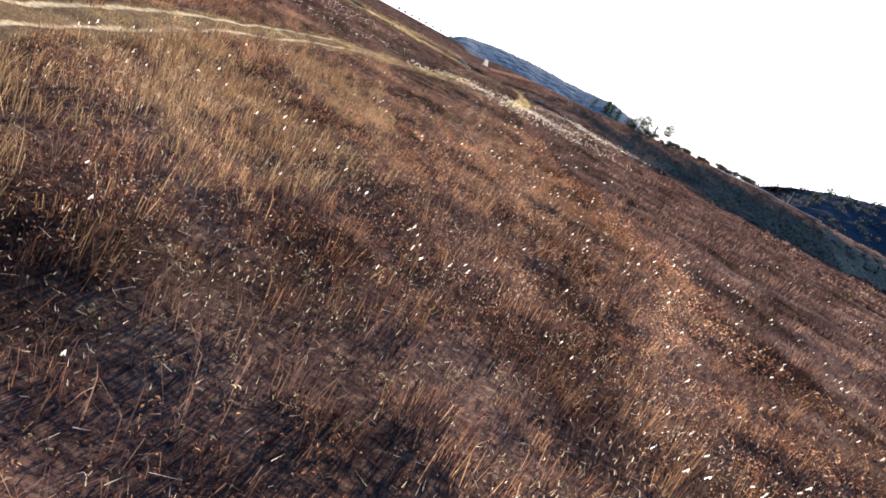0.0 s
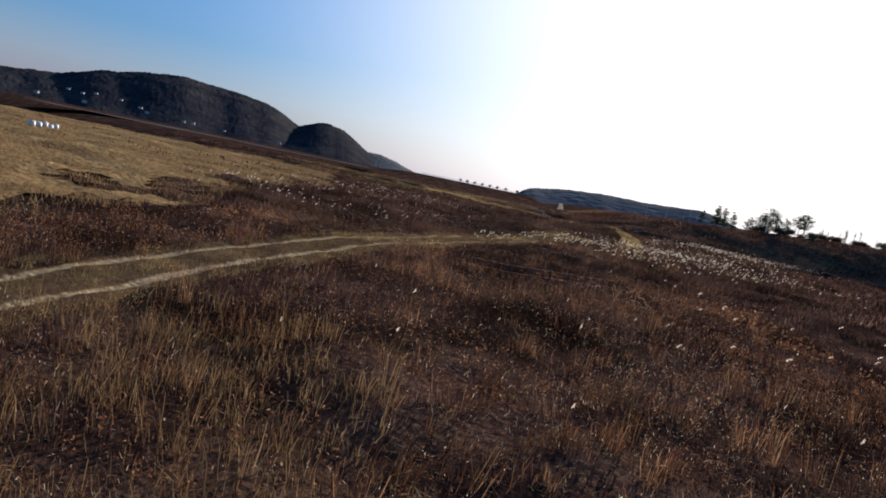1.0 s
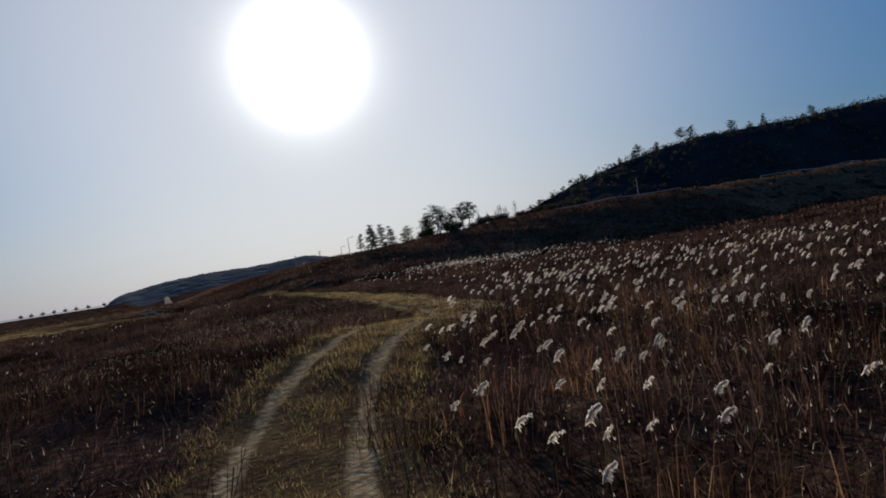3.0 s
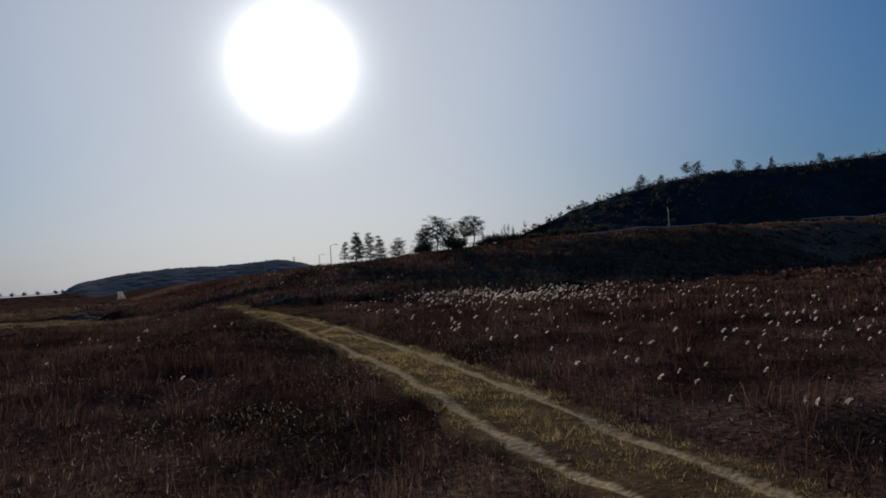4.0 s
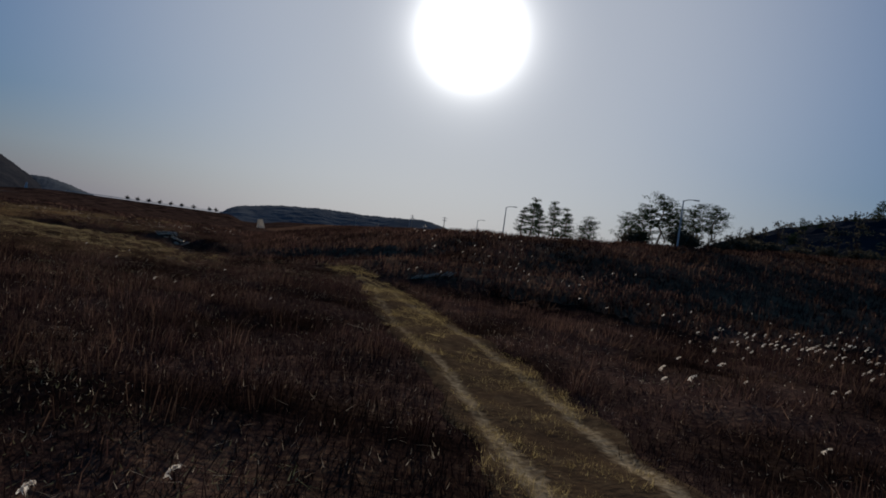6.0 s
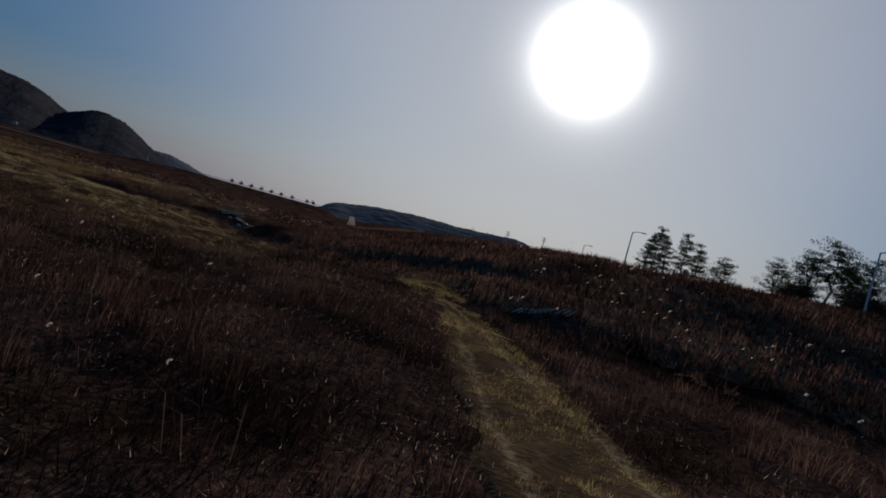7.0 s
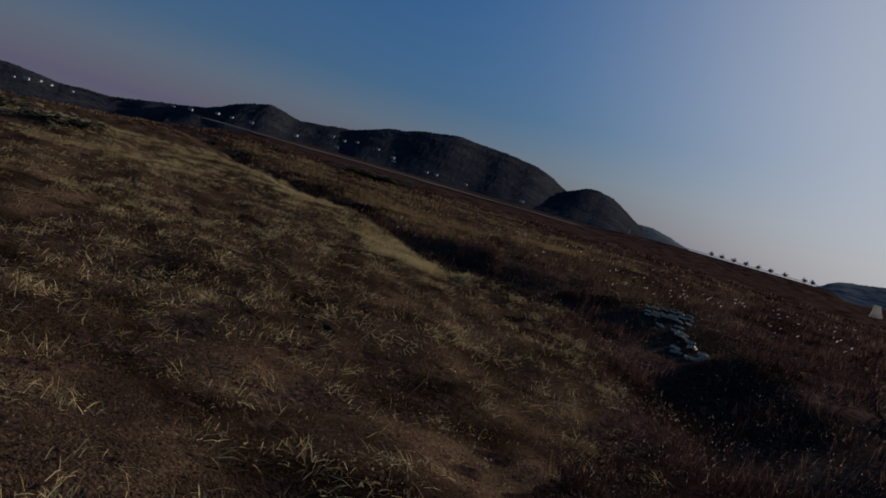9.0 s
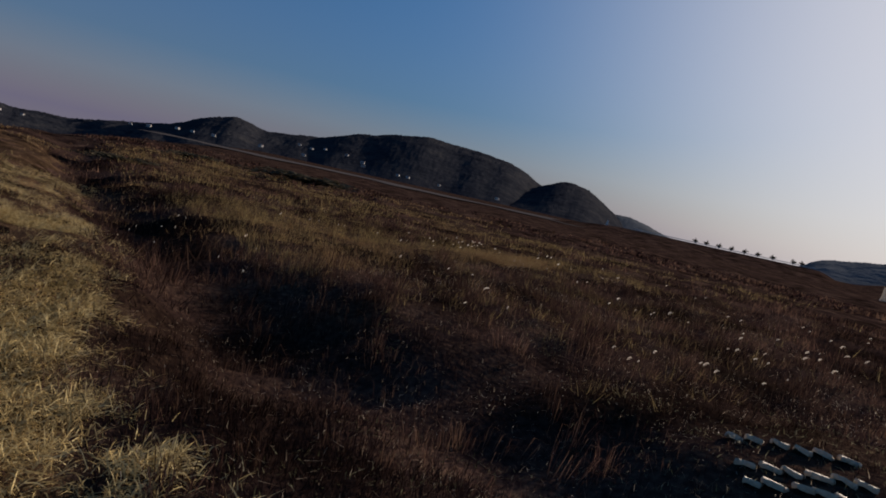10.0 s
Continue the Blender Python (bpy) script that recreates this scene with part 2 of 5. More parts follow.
def part(name, bm, material, parent, label="", smooth=False):
    me = bpy.data.meshes.new(name)
    bm.to_mesh(me)
    bm.free()
    me.materials.append(material)
    if smooth:
        for p in me.polygons:
            p.use_smooth = True
    ob = new(name, me)
    ob.parent = parent
    return tagged(ob, label)


def part_mesh(name, me, parent, label=""):
    ob = new(name, me)
    ob.parent = parent
    return tagged(ob, label)


def empty(name, m, label, category, group=""):
    ob = new(name)
    ob.matrix_world = m
    return tagged(ob, label, category, group)


def tube(bm, pts, radii, sides=7):
    """A tapering round tube through points."""
    rings = []
    for i, p in enumerate(pts):
        p = Vector(p)
        d = (Vector(pts[min(i + 1, len(pts) - 1)]) - Vector(pts[max(i - 1, 0)])).normalized()
        u = d.orthogonal().normalized()
        w = d.cross(u)
        rings.append([bm.verts.new(p + float(radii[i]) * (math.cos(a) * u + math.sin(a) * w)) for a in (2 * math.pi * k / sides for k in range(sides))])
    for a, b in zip(rings, rings[1:]):
        for k in range(sides):
            bm.faces.new((a[k], a[(k + 1) % sides], b[(k + 1) % sides], b[k]))
    bm.faces.new(rings[0][::-1])
    bm.faces.new(rings[-1])
    return bm


def box(bm, c, s, m=None, bevel=0.0):
    r = bmesh.ops.create_cube(bm, size=1.0, matrix=Matrix.Translation(c) @ (m or Matrix()) @ Matrix.Diagonal((*s, 1)))
    if bevel:
        bmesh.ops.bevel(bm, geom=list({e for v in r["verts"] for e in v.link_edges}), offset=bevel, segments=1, affect="EDGES")
    return bm


# ---- the lie of the land ----
BANK = np.array([(75, 900, 5.0), (62, 600, 5.4), (59, 451, 5.6), (50, 290, 5.2), (43.5, 232, 5.2), (42.5, 217, 5.4), (47, 208, 5.7), (59, 203, 6.4), (85, 201, 8.0), (112, 200, 9.2), (160, 196, 9.6), (300, 175, 9.8), (600, 130, 9.8)], float)
TRACK = np.array([(-13.8, 14), (-13.8, 30), (-13.0, 41), (-12.4, 49), (-11.3, 57.5), (-9.6, 65), (-7.4, 72.5), (-5.6, 78), (-3.9, 83), (-2.0, 88.5), (0.2, 93.8), (3.6, 98.5), (7.4, 102.5), (10.0, 106.8), (11.4, 111.2), (12.2, 116), (13.3, 120.5), (14.5, 126), (16.0, 133.5), (17.2, 141), (18.5, 149), (19.7, 156.5), (20.4, 163), (20.9, 169), (21.4, 176), (22.0, 182), (21.0, 191), (18, 201), (12, 211)], float)
DITCH = np.array([(-140, 302), (-62, 256), (-37, 241.5), (-17, 233.2), (-8, 229.6), (-4, 228.4), (0, 227.4), (3.4, 225.6), (6.6, 220.6), (10.2, 213), (14.5, 205), (28, 198)], float)


def spline(ctrl, step):
    """Points along a smooth curve through the control points."""
    c = np.vstack([2 * ctrl[0] - ctrl[1], ctrl, 2 * ctrl[-1] - ctrl[-2]])
    out = []
    for i in range(1, len(c) - 2):
        n = max(2, int(np.linalg.norm(c[i + 1][:2] - c[i][:2]) / step))
        t = np.linspace(0, 1, n, endpoint=False)[:, None]
        a, b, d, e = c[i - 1], c[i], c[i + 1], c[i + 2]
        out.append(0.5 * (2 * b + (d - a) * t + (2 * a - 5 * b + 4 * d - e) * t ** 2 + (3 * b - a - 3 * d + e) * t ** 3))
    return np.vstack(out + [ctrl[-1:]])


def near_line(x, y, line):
    """Distance to a polyline, the side (1: to its left) and the third value at the nearest point."""
    best, side, val = np.full(x.shape, 1e9), np.zeros(x.shape), np.zeros(x.shape)
    for a, b in zip(line, line[1:]):
        dx, dy = b[0] - a[0], b[1] - a[1]
        t = np.clip(((x - a[0]) * dx + (y - a[1]) * dy) / (dx * dx + dy * dy), 0, 1)
        ex, ey = x - a[0] - t * dx, y - a[1] - t * dy
        d = np.hypot(ex, ey)
        m = d < best
        best[m], side[m] = d[m], np.sign(dx * ey - dy * ex)[m]
        if len(a) > 2:
            val[m] = (a[2] + t * (b[2] - a[2]))[m]
    return best, side, val


def smooth01(t):
    t = np.clip(t, 0, 1)
    return t * t * (3 - 2 * t)


FIELD_END = np.array([(-90, 272), (-40, 242), (-18, 229.2), (-9, 224.0), (-5, 222.1), (-2, 221.0), (0.8, 220.0), (2.6, 218.6), (4.4, 216.0), (6.2, 212.5), (9.5, 204), (12, 196)], float)
TRACK_FINE, BANK_FINE, DITCH_FINE, FIELD_FINE = spline(TRACK, 1.5), spline(BANK, 12.0), spline(DITCH, 4.0), spline(FIELD_END, 3.0)


def waves(x, y):
    """Gentle unevenness, about one metre and ten metres long."""
    return (0.22 * np.sin(x * 0.31 + 1.3 * np.sin(y * 0.17)) * np.sin(y * 0.23 + 0.8 + np.sin(x * 0.11))
            + 0.10 * np.sin(x * 0.9 + y * 0.4) * np.sin(y * 0.8 - x * 0.3 + 2.0) + 0.11 * np.sin(x * 1.9 + 1.1 * np.sin(y * 0.7)) * np.sin(y * 1.6 + 1.4 * np.sin(x * 0.6)) + 0.35 * np.sin(x * 0.052 + 0.7) * np.sin(y * 0.047 + 1.1))


def land(x, y):
    x, y = np.asarray(x, float), np.asarray(y, float)
    shape = x.shape
    x, y = x.ravel(), y.ravel()
    dist = np.hypot(x - 5, y - 110)
    z = waves(x, y) * (1 - 0.7 * smooth01((dist - 250) / 300))
    z += 1.3 * np.exp(-((x - 24) / 9) ** 2 - ((y - 189) / 14) ** 2)
    z += 0.5 * np.exp(-((x - 16) / 20) ** 2 - ((y - 78) / 26) ** 2)
    dt = near_line(x, y, TRACK_FINE[::3])[0]
    z *= 0.35 + 0.65 * smooth01((dt - 1.5) / 6)
    z += 0.8 * np.exp(-((x - 1) / 10) ** 2 - ((y - 98.5) / 5.5) ** 2)
    dd = near_line(x, y, DITCH_FINE)[0]
    dd = dd + 0.7 * np.sin(x * 0.55 + 0.4 * y) + 0.45 * np.sin(x * 1.35 - 0.7 * y + 1.0)
    z -= (1.3 - 0.75 * np.exp(-((x - 5.6) / 4) ** 2 - ((y - 227) / 5) ** 2)) * np.exp(-(dd / 3.1) ** 2)
    z -= 0.55 * np.exp(-((x - 1.5) / 5) ** 2 - ((y - 74.5) / 3) ** 2)
    z += 0.75 * np.exp(-((x - 4.4) / 4.6) ** 2 - ((y - 231.5) / 4.6) ** 2) + 0.9 * np.exp(-((x - 9.6) / 2.4) ** 2 - ((y - 222) / 3.4) ** 2)
    db, side, h = near_line(x, y, BANK_FINE)
    inside = side < 0
    up = np.where(inside, smooth01(1 - (db - 2.5) / 34), 1 - 0.35 * smooth01((db - 8) / 60))
    z += h * up
    az = np.degrees(np.arctan2(x - 5, y - 180))
    z -= 0.05 * np.clip(dist - 135, 0, 1500) * smooth01((-az - 44) / 16)
    return z.reshape(shape)


def land_at(x, y):
    return float(land(np.array([x]), np.array([y]))[0])


def axis(lo, hi, fine_lo, fine_hi, step):
    a = [np.arange(fine_lo, fine_hi + step, step)]
    for end, start, sign in ((lo, fine_lo, -1), (hi, fine_hi + step, 1)):
        p, s, out = start, step, []
        while (p - end) * sign < 0:
            s *= 1.09
            p += sign * s
            out.append(p)
        a.append(np.array(out))
    return np.sort(np.concatenate(a))


gx, gy = axis(-2600, 2600, -45, 75, 0.8), axis(-800, 3000, -5, 250, 0.8)
X, Y = np.meshgrid(gx, gy)
Z = land(X, Y)
i = np.arange(X.size).reshape(X.shape)
quads = np.stack([i[:-1, :-1], i[:-1, 1:], i[1:, 1:], i[1:, :-1]], -1).reshape(-1, 4)
thing_mesh("ground", np.stack([X, Y, Z], -1).reshape(-1, 3), quads, M_ground, "uneven dry winter grassland with brown soil and litter", "ground", "structure", smooth=True)


# the two-rut dirt track, laid over the ground
def strip(line, across, lift):
    p = line
    d = np.gradient(p[:, :2], axis=0)
    d /= np.linalg.norm(d, axis=1)[:, None]
    nrm = np.stack([d[:, 1], -d[:, 0]], 1)
    pts = p[:, None, :2] + nrm[:, None, :] * across[:, :, None]
    z = land(pts[..., 0], pts[..., 1]) + lift
    v = np.concatenate([pts, z[..., None]], -1)
    j = np.arange(v.shape[0] * v.shape[1]).reshape(v.shape[:2])
    f = np.stack([j[:-1, :-1], j[:-1, 1:], j[1:, 1:], j[1:, :-1]], -1).reshape(-1, 4)
    return v.reshape(-1, 3), f


HALF_Y, HALF_W = [96, 112, 150], [0.85, 1.02, 1.15]
rng = np.random.default_rng(5)
line = spline(TRACK, 0.3)
line = line[line[:, 1] < 188]
n = len(line)


def drift(k, seed):
    return np.convolve(np.random.default_rng(seed).normal(0, 1, n + 4 * k), np.hanning(2 * k + 1) / k ** 0.5, "same")[2 * k:-2 * k]


half = np.interp(line[:, 1], HALF_Y, HALF_W)
fade = np.interp(line[:, 1], [168, 188], [1.0, 0.1])
grown = np.interp(line[:, 1], [140, 165], [1.0, 0.45])
cols = np.linspace(-1, 1, 25)
ac = cols[None, :] * ((half + 0.95 + 0.16 * drift(6, 6)) * fade)[:, None]
wear = np.zeros_like(ac)
sunk = np.zeros_like(ac)
for sign, sd_ in ((-1, 7), (1, 8)):
    off = sign * half * fade + 0.07 * drift(12, sd_)
    wide_ = (0.17 + 0.05 * drift(5, sd_ + 4)) * np.interp(line[:, 1], HALF_Y, [1.0, 1.0, 1.5])
    u_ = np.exp(-((ac - off[:, None]) / np.clip(wide_, 0.10, 0.6)[:, None]) ** 2)
    wear = np.maximum(wear, u_ * grown[:, None])
    sunk += u_ * 0.05
rim = np.clip((1 - np.abs(cols)) / 0.16, 0, 1)[None, :]
v, f = strip(line, ac, 0.095 * rim - 0.12 * (1 - rim) - sunk + 0.012 * rng.normal(0, 1, ac.shape))
lane_ = thing_mesh("dirt_track", v, f, M_track, "dirt track of two bare wheel ruts with trodden litter between", "track", "structure", smooth=True)
lane_.data.attributes.new("wear", "FLOAT", "POINT").data.foreach_set("value", wear.ravel().astype(np.float32))


# ---- grasses ----
def blades(x, y, height, width, lean, seed, segments=2, sink=0.02, base=None, out=None):
    """Bent tapering blades standing at x, y: verts and triangles."""
    r = np.random.default_rng(seed)
    k = len(x)
    z = land(x, y) - sink if base is None else base
    a = r.uniform(0, 2 * np.pi, k)
    side = np.stack([np.cos(a), np.sin(a), 0 * a], 1) * (width * 0.5)[:, None]
    b = r.normal(0, 1, (k, 2)) * lean[:, None] + np.array([0.05, -0.02])
    b = b if out is None else b + out
    root = np.stack([x, y, z], 1)
    bend = np.concatenate([b * height[:, None], np.zeros((k, 1))], 1)
    tip = root + bend + np.stack([0 * x, 0 * x, height * np.clip(1 - 0.6 * (b ** 2).sum(1), 0.15, 1)], 1)
    if segments == 1:
        v = np.stack([root - side, root + side, tip], 1).reshape(-1, 3)
        f = np.arange(3 * k).reshape(-1, 3)
        return v, f
    mid = root + bend * 0.26 + np.stack([0 * x, 0 * x, height * 0.64], 1)
    v = np.stack([root - side, root + side, mid - side * 0.75, mid + side * 0.75, tip], 1).reshape(-1, 3)
    o = (np.arange(k) * 5)[:, None]
    f = np.concatenate([o + [0, 1, 3], o + [0, 3, 2], o + [2, 3, 4]])
    return v, f


LANE = spline(np.array([(0, -4), (-2, 16), (-4.5, 42), (-5.8, 66), (-2, 86), (3, 103), (8, 123), (13.5, 146), (15.8, 162), (15.5, 173), (12, 193), (5, 213), (-3, 236), (-10, 258)], float), 4.0)


def scatter(k, seed, box_, keep):
    r = np.random.default_rng(seed)
    x, y = r.uniform(box_[0], box_[1], k), r.uniform(box_[2], box_[3], k)
    m = keep(x, y, r.uniform(0, 1, k))
    return x[m], y[m]


def patchy(x, y, s=1.0, ph=0.0):
    """Slow and quick patches between 0 and 1."""
    return np.clip(0.5 + 0.28 * np.sin(x * 0.21 * s + 1.7 * np.sin(y * 0.13 * s + ph)) + 0.22 * np.sin(y * 0.43 * s + 2.1 * np.sin(x * 0.37 * s + ph)) + 0.18 * np.sin(x * 1.1 * s + y * 0.9 * s + ph), 0, 1)


def cut_margin(x, y):
    """Metres inside the cut field, with an uneven edge."""
    d, side, _ = near_line(x, y, FIELD_FINE)
    m = np.minimum(np.where(side < 0, d, -d), np.minimum((y - 184 - 0.5 * x) / 1.12, 12 - x))
    return m + 1.3 * (patchy(x, y, 1.5, 0.3) - 0.5) + 0.9 * (patchy(x, y, 5.0, 1.3) - 0.5)


def mown(x, y):
    """True in the cut field."""
    return cut_margin(x, y) > 0


def golden(x, y):
    toss = np.modf(np.abs(np.sin(x * 12.9898 + y * 78.233)) * 43758.5)[0]
    far_ = (x < -20 - 0.22 * np.clip(y - 62, 0, 200)) & (y > 34) & (y < 210) & (patchy(x, y, 0.35, 2.0) > 0.1 + 0.3 * toss)
    near_ = (((x + 8.5) / 6.2) ** 2 + ((y - 26) / 18) ** 2 < 1 - 0.5 * toss) & (patchy(x, y, 0.9, 2.6) > 0.9 * toss)
    plain = (y > 236) & (x < -12) & (patchy(x, y, 0.3, 5.0) > 0.45 + 0.4 * toss)
    return far_ | near_ | plain


def off_track(x, y, w=1.3):
    wide = w + np.interp(y, [88, 108], [0.0, 0.4]) + 1.1 * (patchy(x, y, 2.2, 3.0) - 0.5)
    return near_line(x, y, TRACK_FINE[::2])[0] > wide * np.interp(y, [168, 188, 206], [1.0, 0.5, 0.0])


def stony(x, y):
    """Near 1 about the stone pitching, where the grass is thin and low."""
    return np.exp(-(((x - 26.8) / 2.2) ** 4) - ((y - 185.2) / 1.6) ** 4) + np.exp(-(((x - 5.2) / 2.6) ** 4) - ((y - 231.0) / 3.6) ** 4) + np.exp(-(((x - 7.0) / 1.6) ** 4) - ((y - 225.2) / 3.0) ** 4)


def shade_spots(x, y):
    """Spots made to look shaded: thinner tufts, more of the darkened blades."""
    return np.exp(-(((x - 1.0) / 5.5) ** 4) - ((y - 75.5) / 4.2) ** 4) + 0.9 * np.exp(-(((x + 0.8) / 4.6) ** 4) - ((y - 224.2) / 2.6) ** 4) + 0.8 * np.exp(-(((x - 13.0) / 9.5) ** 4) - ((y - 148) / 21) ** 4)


def tall(x, y):
    open_ = 1 - 0.4 * np.exp(-((x + 1.5) / 4.5) ** 2 - ((y - 62.2) / 1.5) ** 2)
    open_ = open_ * (1 - 0.8 * np.clip(stony(x, y), 0, 1)) * (1 - 0.3 * shade_spots(x, y))
    return (0.17 + 0.46 * patchy(x, y, 1.0, 0.5) ** 1.5 + 0.34 * patchy(x, y, 3.3, 1.5) ** 2) * open_


def field(name, material, label, sets):
    V, F, o = [], [], 0
    for v, f in sets:
        V.append(v), F.append(f + o)
        o += len(v)
    thing_mesh(name, np.vstack(V), np.vstack(F), material, label, "grass", "stuff")


def grass_sets(kinds, seed, keep, hmul, wide=1.0, lean=(0.12, 0.6), lift=None):
    sets = []
    for j, (lo, hi, count, w, seg) in enumerate(kinds):
        bx = (LANE[:, 0].min() - hi, LANE[:, 0].max() + hi, -6 - 0.1 * hi, 258 + 0.5 * hi)
        def ok(x, y, u):
            d = near_line(x, y, LANE[::2])[0]
            m = (d >= lo) & (d < hi)
            idx = np.nonzero(m)[0]
            m[idx] = keep(x[idx], y[idx])
            return m
        x, y = scatter(count, seed + j, bx, ok)
        r = np.random.default_rng(seed + 50 + j)
        h = hmul(x, y) * r.uniform(0.55, 1.15, len(x))
        base = None if lift is None else land(x, y) + lift(x, y) * r.uniform(0.45, 1.05, len(x))
        sets.append(blades(x, y, h, r.uniform(0.6, 1.4, len(x)) * w * wide, r.uniform(lean[0], lean[1], len(x)), seed + 90 + j, seg, base=base))
    return sets


def wild(x, y):
    return off_track(x, y) & ~mown(x, y) & ~golden(x, y)


def tufted(x, y):
    """The wild grass thinned into tufts."""
    toss = np.modf(np.abs(np.sin(x * 39.3468 + y * 11.135)) * 24634.6)[0]
    return wild(x, y) & (toss < (0.30 + 0.95 * patchy(x, y, 3.6, 0.9)) * (1 - 0.45 * shade_spots(x, y)))


def weedy(x, y):
    return wild(x, y) & (patchy(x, y, 0.8, 3.4) > 0.72)


def edge(x, y):
    """The rank strip of straw along the end of the cut field."""
    d, side, _ = near_line(x, y, FIELD_FINE)
    m = np.where(side < 0, d, -d) + 1.2 * (patchy(x, y, 2.2, 1.0) - 0.5)
    wide = np.interp(x, [-14, -6, -3.6, -2.2, 0, 3], [3.8, 3.6, 2.8, 1.0, 0.6, 0.4])
    return (m > -0.5) & (m < wide) & (patchy(x, y, 2.9, 4.0) > np.interp(x, [-14, -7, -3, 3], [0.55, 0.36, 0.45, 0.6]) - 0.35 * (np.modf(np.abs(np.sin(x * 31.7 + y * 17.3)) * 4634.6)[0] - 0.5))


def crown(x, y):
    """The track's middle and verges; towards its far end the ruts are grown over."""
    d = near_line(x, y, TRACK_FINE)[0]
    half_ = np.interp(y, HALF_Y, HALF_W)
    bare = np.interp(y, [100, 140, 165], [0.30, 0.26, -0.4])
    verge = np.interp(y, [90, 112], [1.1, 0.6]) + 0.5 * (patchy(x, y, 2.8, 0.6) - 0.5)
    return (y < 206) & (d < (half_ + verge) * np.interp(y, [165, 186, 206], [1.0, 0.7, 0.35])) & ((np.abs(d - half_) > bare + 0.3 * (patchy(x, y, 4.0, 1.0) - 0.4)))


def tuft_sets(kinds, seed, keep, hmul, lean=(0.1, 0.45), flare=0.3, raised=-0.02):
    """Blades gathered in tufts that flare outwards: reach, centres, blades, width, segments, spread."""
    sets = []
    for j, (lo, hi, count, per, w, seg, spread) in enumerate(kinds):
        bx = (LANE[:, 0].min() - hi, LANE[:, 0].max() + hi, -6 - 0.1 * hi, 258 + 0.5 * hi)
        def ok(x, y, u):
            d = near_line(x, y, LANE[::2])[0]
            m = (d >= lo) & (d < hi)
            idx = np.nonzero(m)[0]
            m[idx] = keep(x[idx], y[idx])
            return m
        cx, cy = scatter(count, seed + j, bx, ok)
        r = np.random.default_rng(seed + 50 + j)
        own = hmul(cx, cy) * r.uniform(0.55, 1.35, len(cx))
        girth = spread * r.uniform(0.5, 1.5, len(cx))
        x, y, h, g = (np.repeat(a, per) for a in (cx, cy, own, girth))
        o = r.normal(0, 1, (len(x), 2))
        drift = np.repeat(r.normal(0, 0.22, (len(cx), 2)), per, 0)
        sets.append(blades(x + o[:, 0] * g, y + o[:, 1] * g, h * r.uniform(0.45, 1.1, len(x)), r.uniform(0.6, 1.4, len(x)) * w, r.uniform(lean[0], lean[1], len(x)), seed + 90 + j, seg, sink=-raised, out=flare * o + drift))
    return sets


def turf(x, y):
    return np.where(x < -16, 0.22 + 0.22 * patchy(x, y, 1.2, 1.0), 0.5 + 0.6 * patchy(x, y, 0.8, 1.0))


def tangled(x, y):
    toss = np.modf(np.abs(np.sin(x * 25.3 + y * 61.7)) * 9634.6)[0]
    return mown(x, y) & (toss < 0.05 + 0.9 * patchy(x, y, 2.4, 2.7) ** 2 * (0.4 + 0.6 * smooth01((6 - x) / 14)) * np.interp(y + 0.4 * x, [194, 212], [0.1, 1.0]))


def speckled(x, y):
    return wild(x, y) & (patchy(x, y, 1.6, 4.1) > np.where(y > 110, 0.72, 0.5) + 0.3 * shade_spots(x, y))


field("red_grass", M_red, "dense reddish-brown dry winter grass in tufts", tuft_sets([(0, 9, 92000, 6, 0.011, 2, 0.11), (9, 24, 56000, 9, 0.026, 1, 0.22)], 100, tufted, tall, lean=(0.15, 0.6), flare=0.36) + grass_sets([(24, 60, 270000, 0.12, 1), (60, 190, 190000, 0.52, 1)], 110, tufted, tall))
# extra darkened blades over the spots that should look shaded
spots = [scatter(k_, 135 + k_, box_, lambda x, y, u: off_track(x, y) & (u < shade_spots(x, y)) & ~mown(x, y)) for k_, box_ in ((24000, (-7, 10, 69, 82)), (22000, (-7, 5, 220, 229)), (64000, (2, 24, 124, 172)))]
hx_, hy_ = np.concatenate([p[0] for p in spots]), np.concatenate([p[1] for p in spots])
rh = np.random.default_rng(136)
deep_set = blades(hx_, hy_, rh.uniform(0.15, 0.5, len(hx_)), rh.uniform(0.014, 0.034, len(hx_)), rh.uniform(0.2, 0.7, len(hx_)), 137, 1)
field("undergrowth", M_shade_grass, "low matted blades between the tufts, coloured dark as shade", grass_sets([(0, 9, 520000, 0.020, 1), (9, 24, 220000, 0.044, 1)], 130, wild, lambda x, y: 0.18 + 0.30 * tall(x, y), lean=(0.3, 0.9)) + [deep_set])
field("seed_heads", M_seed, "small bright dry seed heads above the grass", grass_sets([(0, 12, 190000, 0.011, 1), (12, 30, 60000, 0.026, 1)], 150, speckled, lambda x, y: 0.03 + 0.04 * patchy(x, y, 2.0), lean=(0.4, 1.2), lift=tall))
field("curled_leaves", M_curl, "pale curled dry leaf tips above the grass", grass_sets([(0, 10, 90000, 0.009, 1)], 160, wild, lambda x, y: 0.10 + 0.08 * patchy(x, y, 2.0), lean=(0.4, 1.2), lift=tall))
field("golden_grass", M_straw, "golden straw-coloured dry grass", tuft_sets([(0, 12, 150000, 10, 0.011, 2, 0.13)], 200, lambda x, y: off_track(x, y) & golden(x, y), turf) + grass_sets([(12, 30, 900000, 0.040, 1), (30, 70, 420000, 0.10, 1), (70, 130, 160000, 0.3, 1)], 210, lambda x, y: off_track(x, y) & golden(x, y), turf, lean=(0.3, 0.9)))
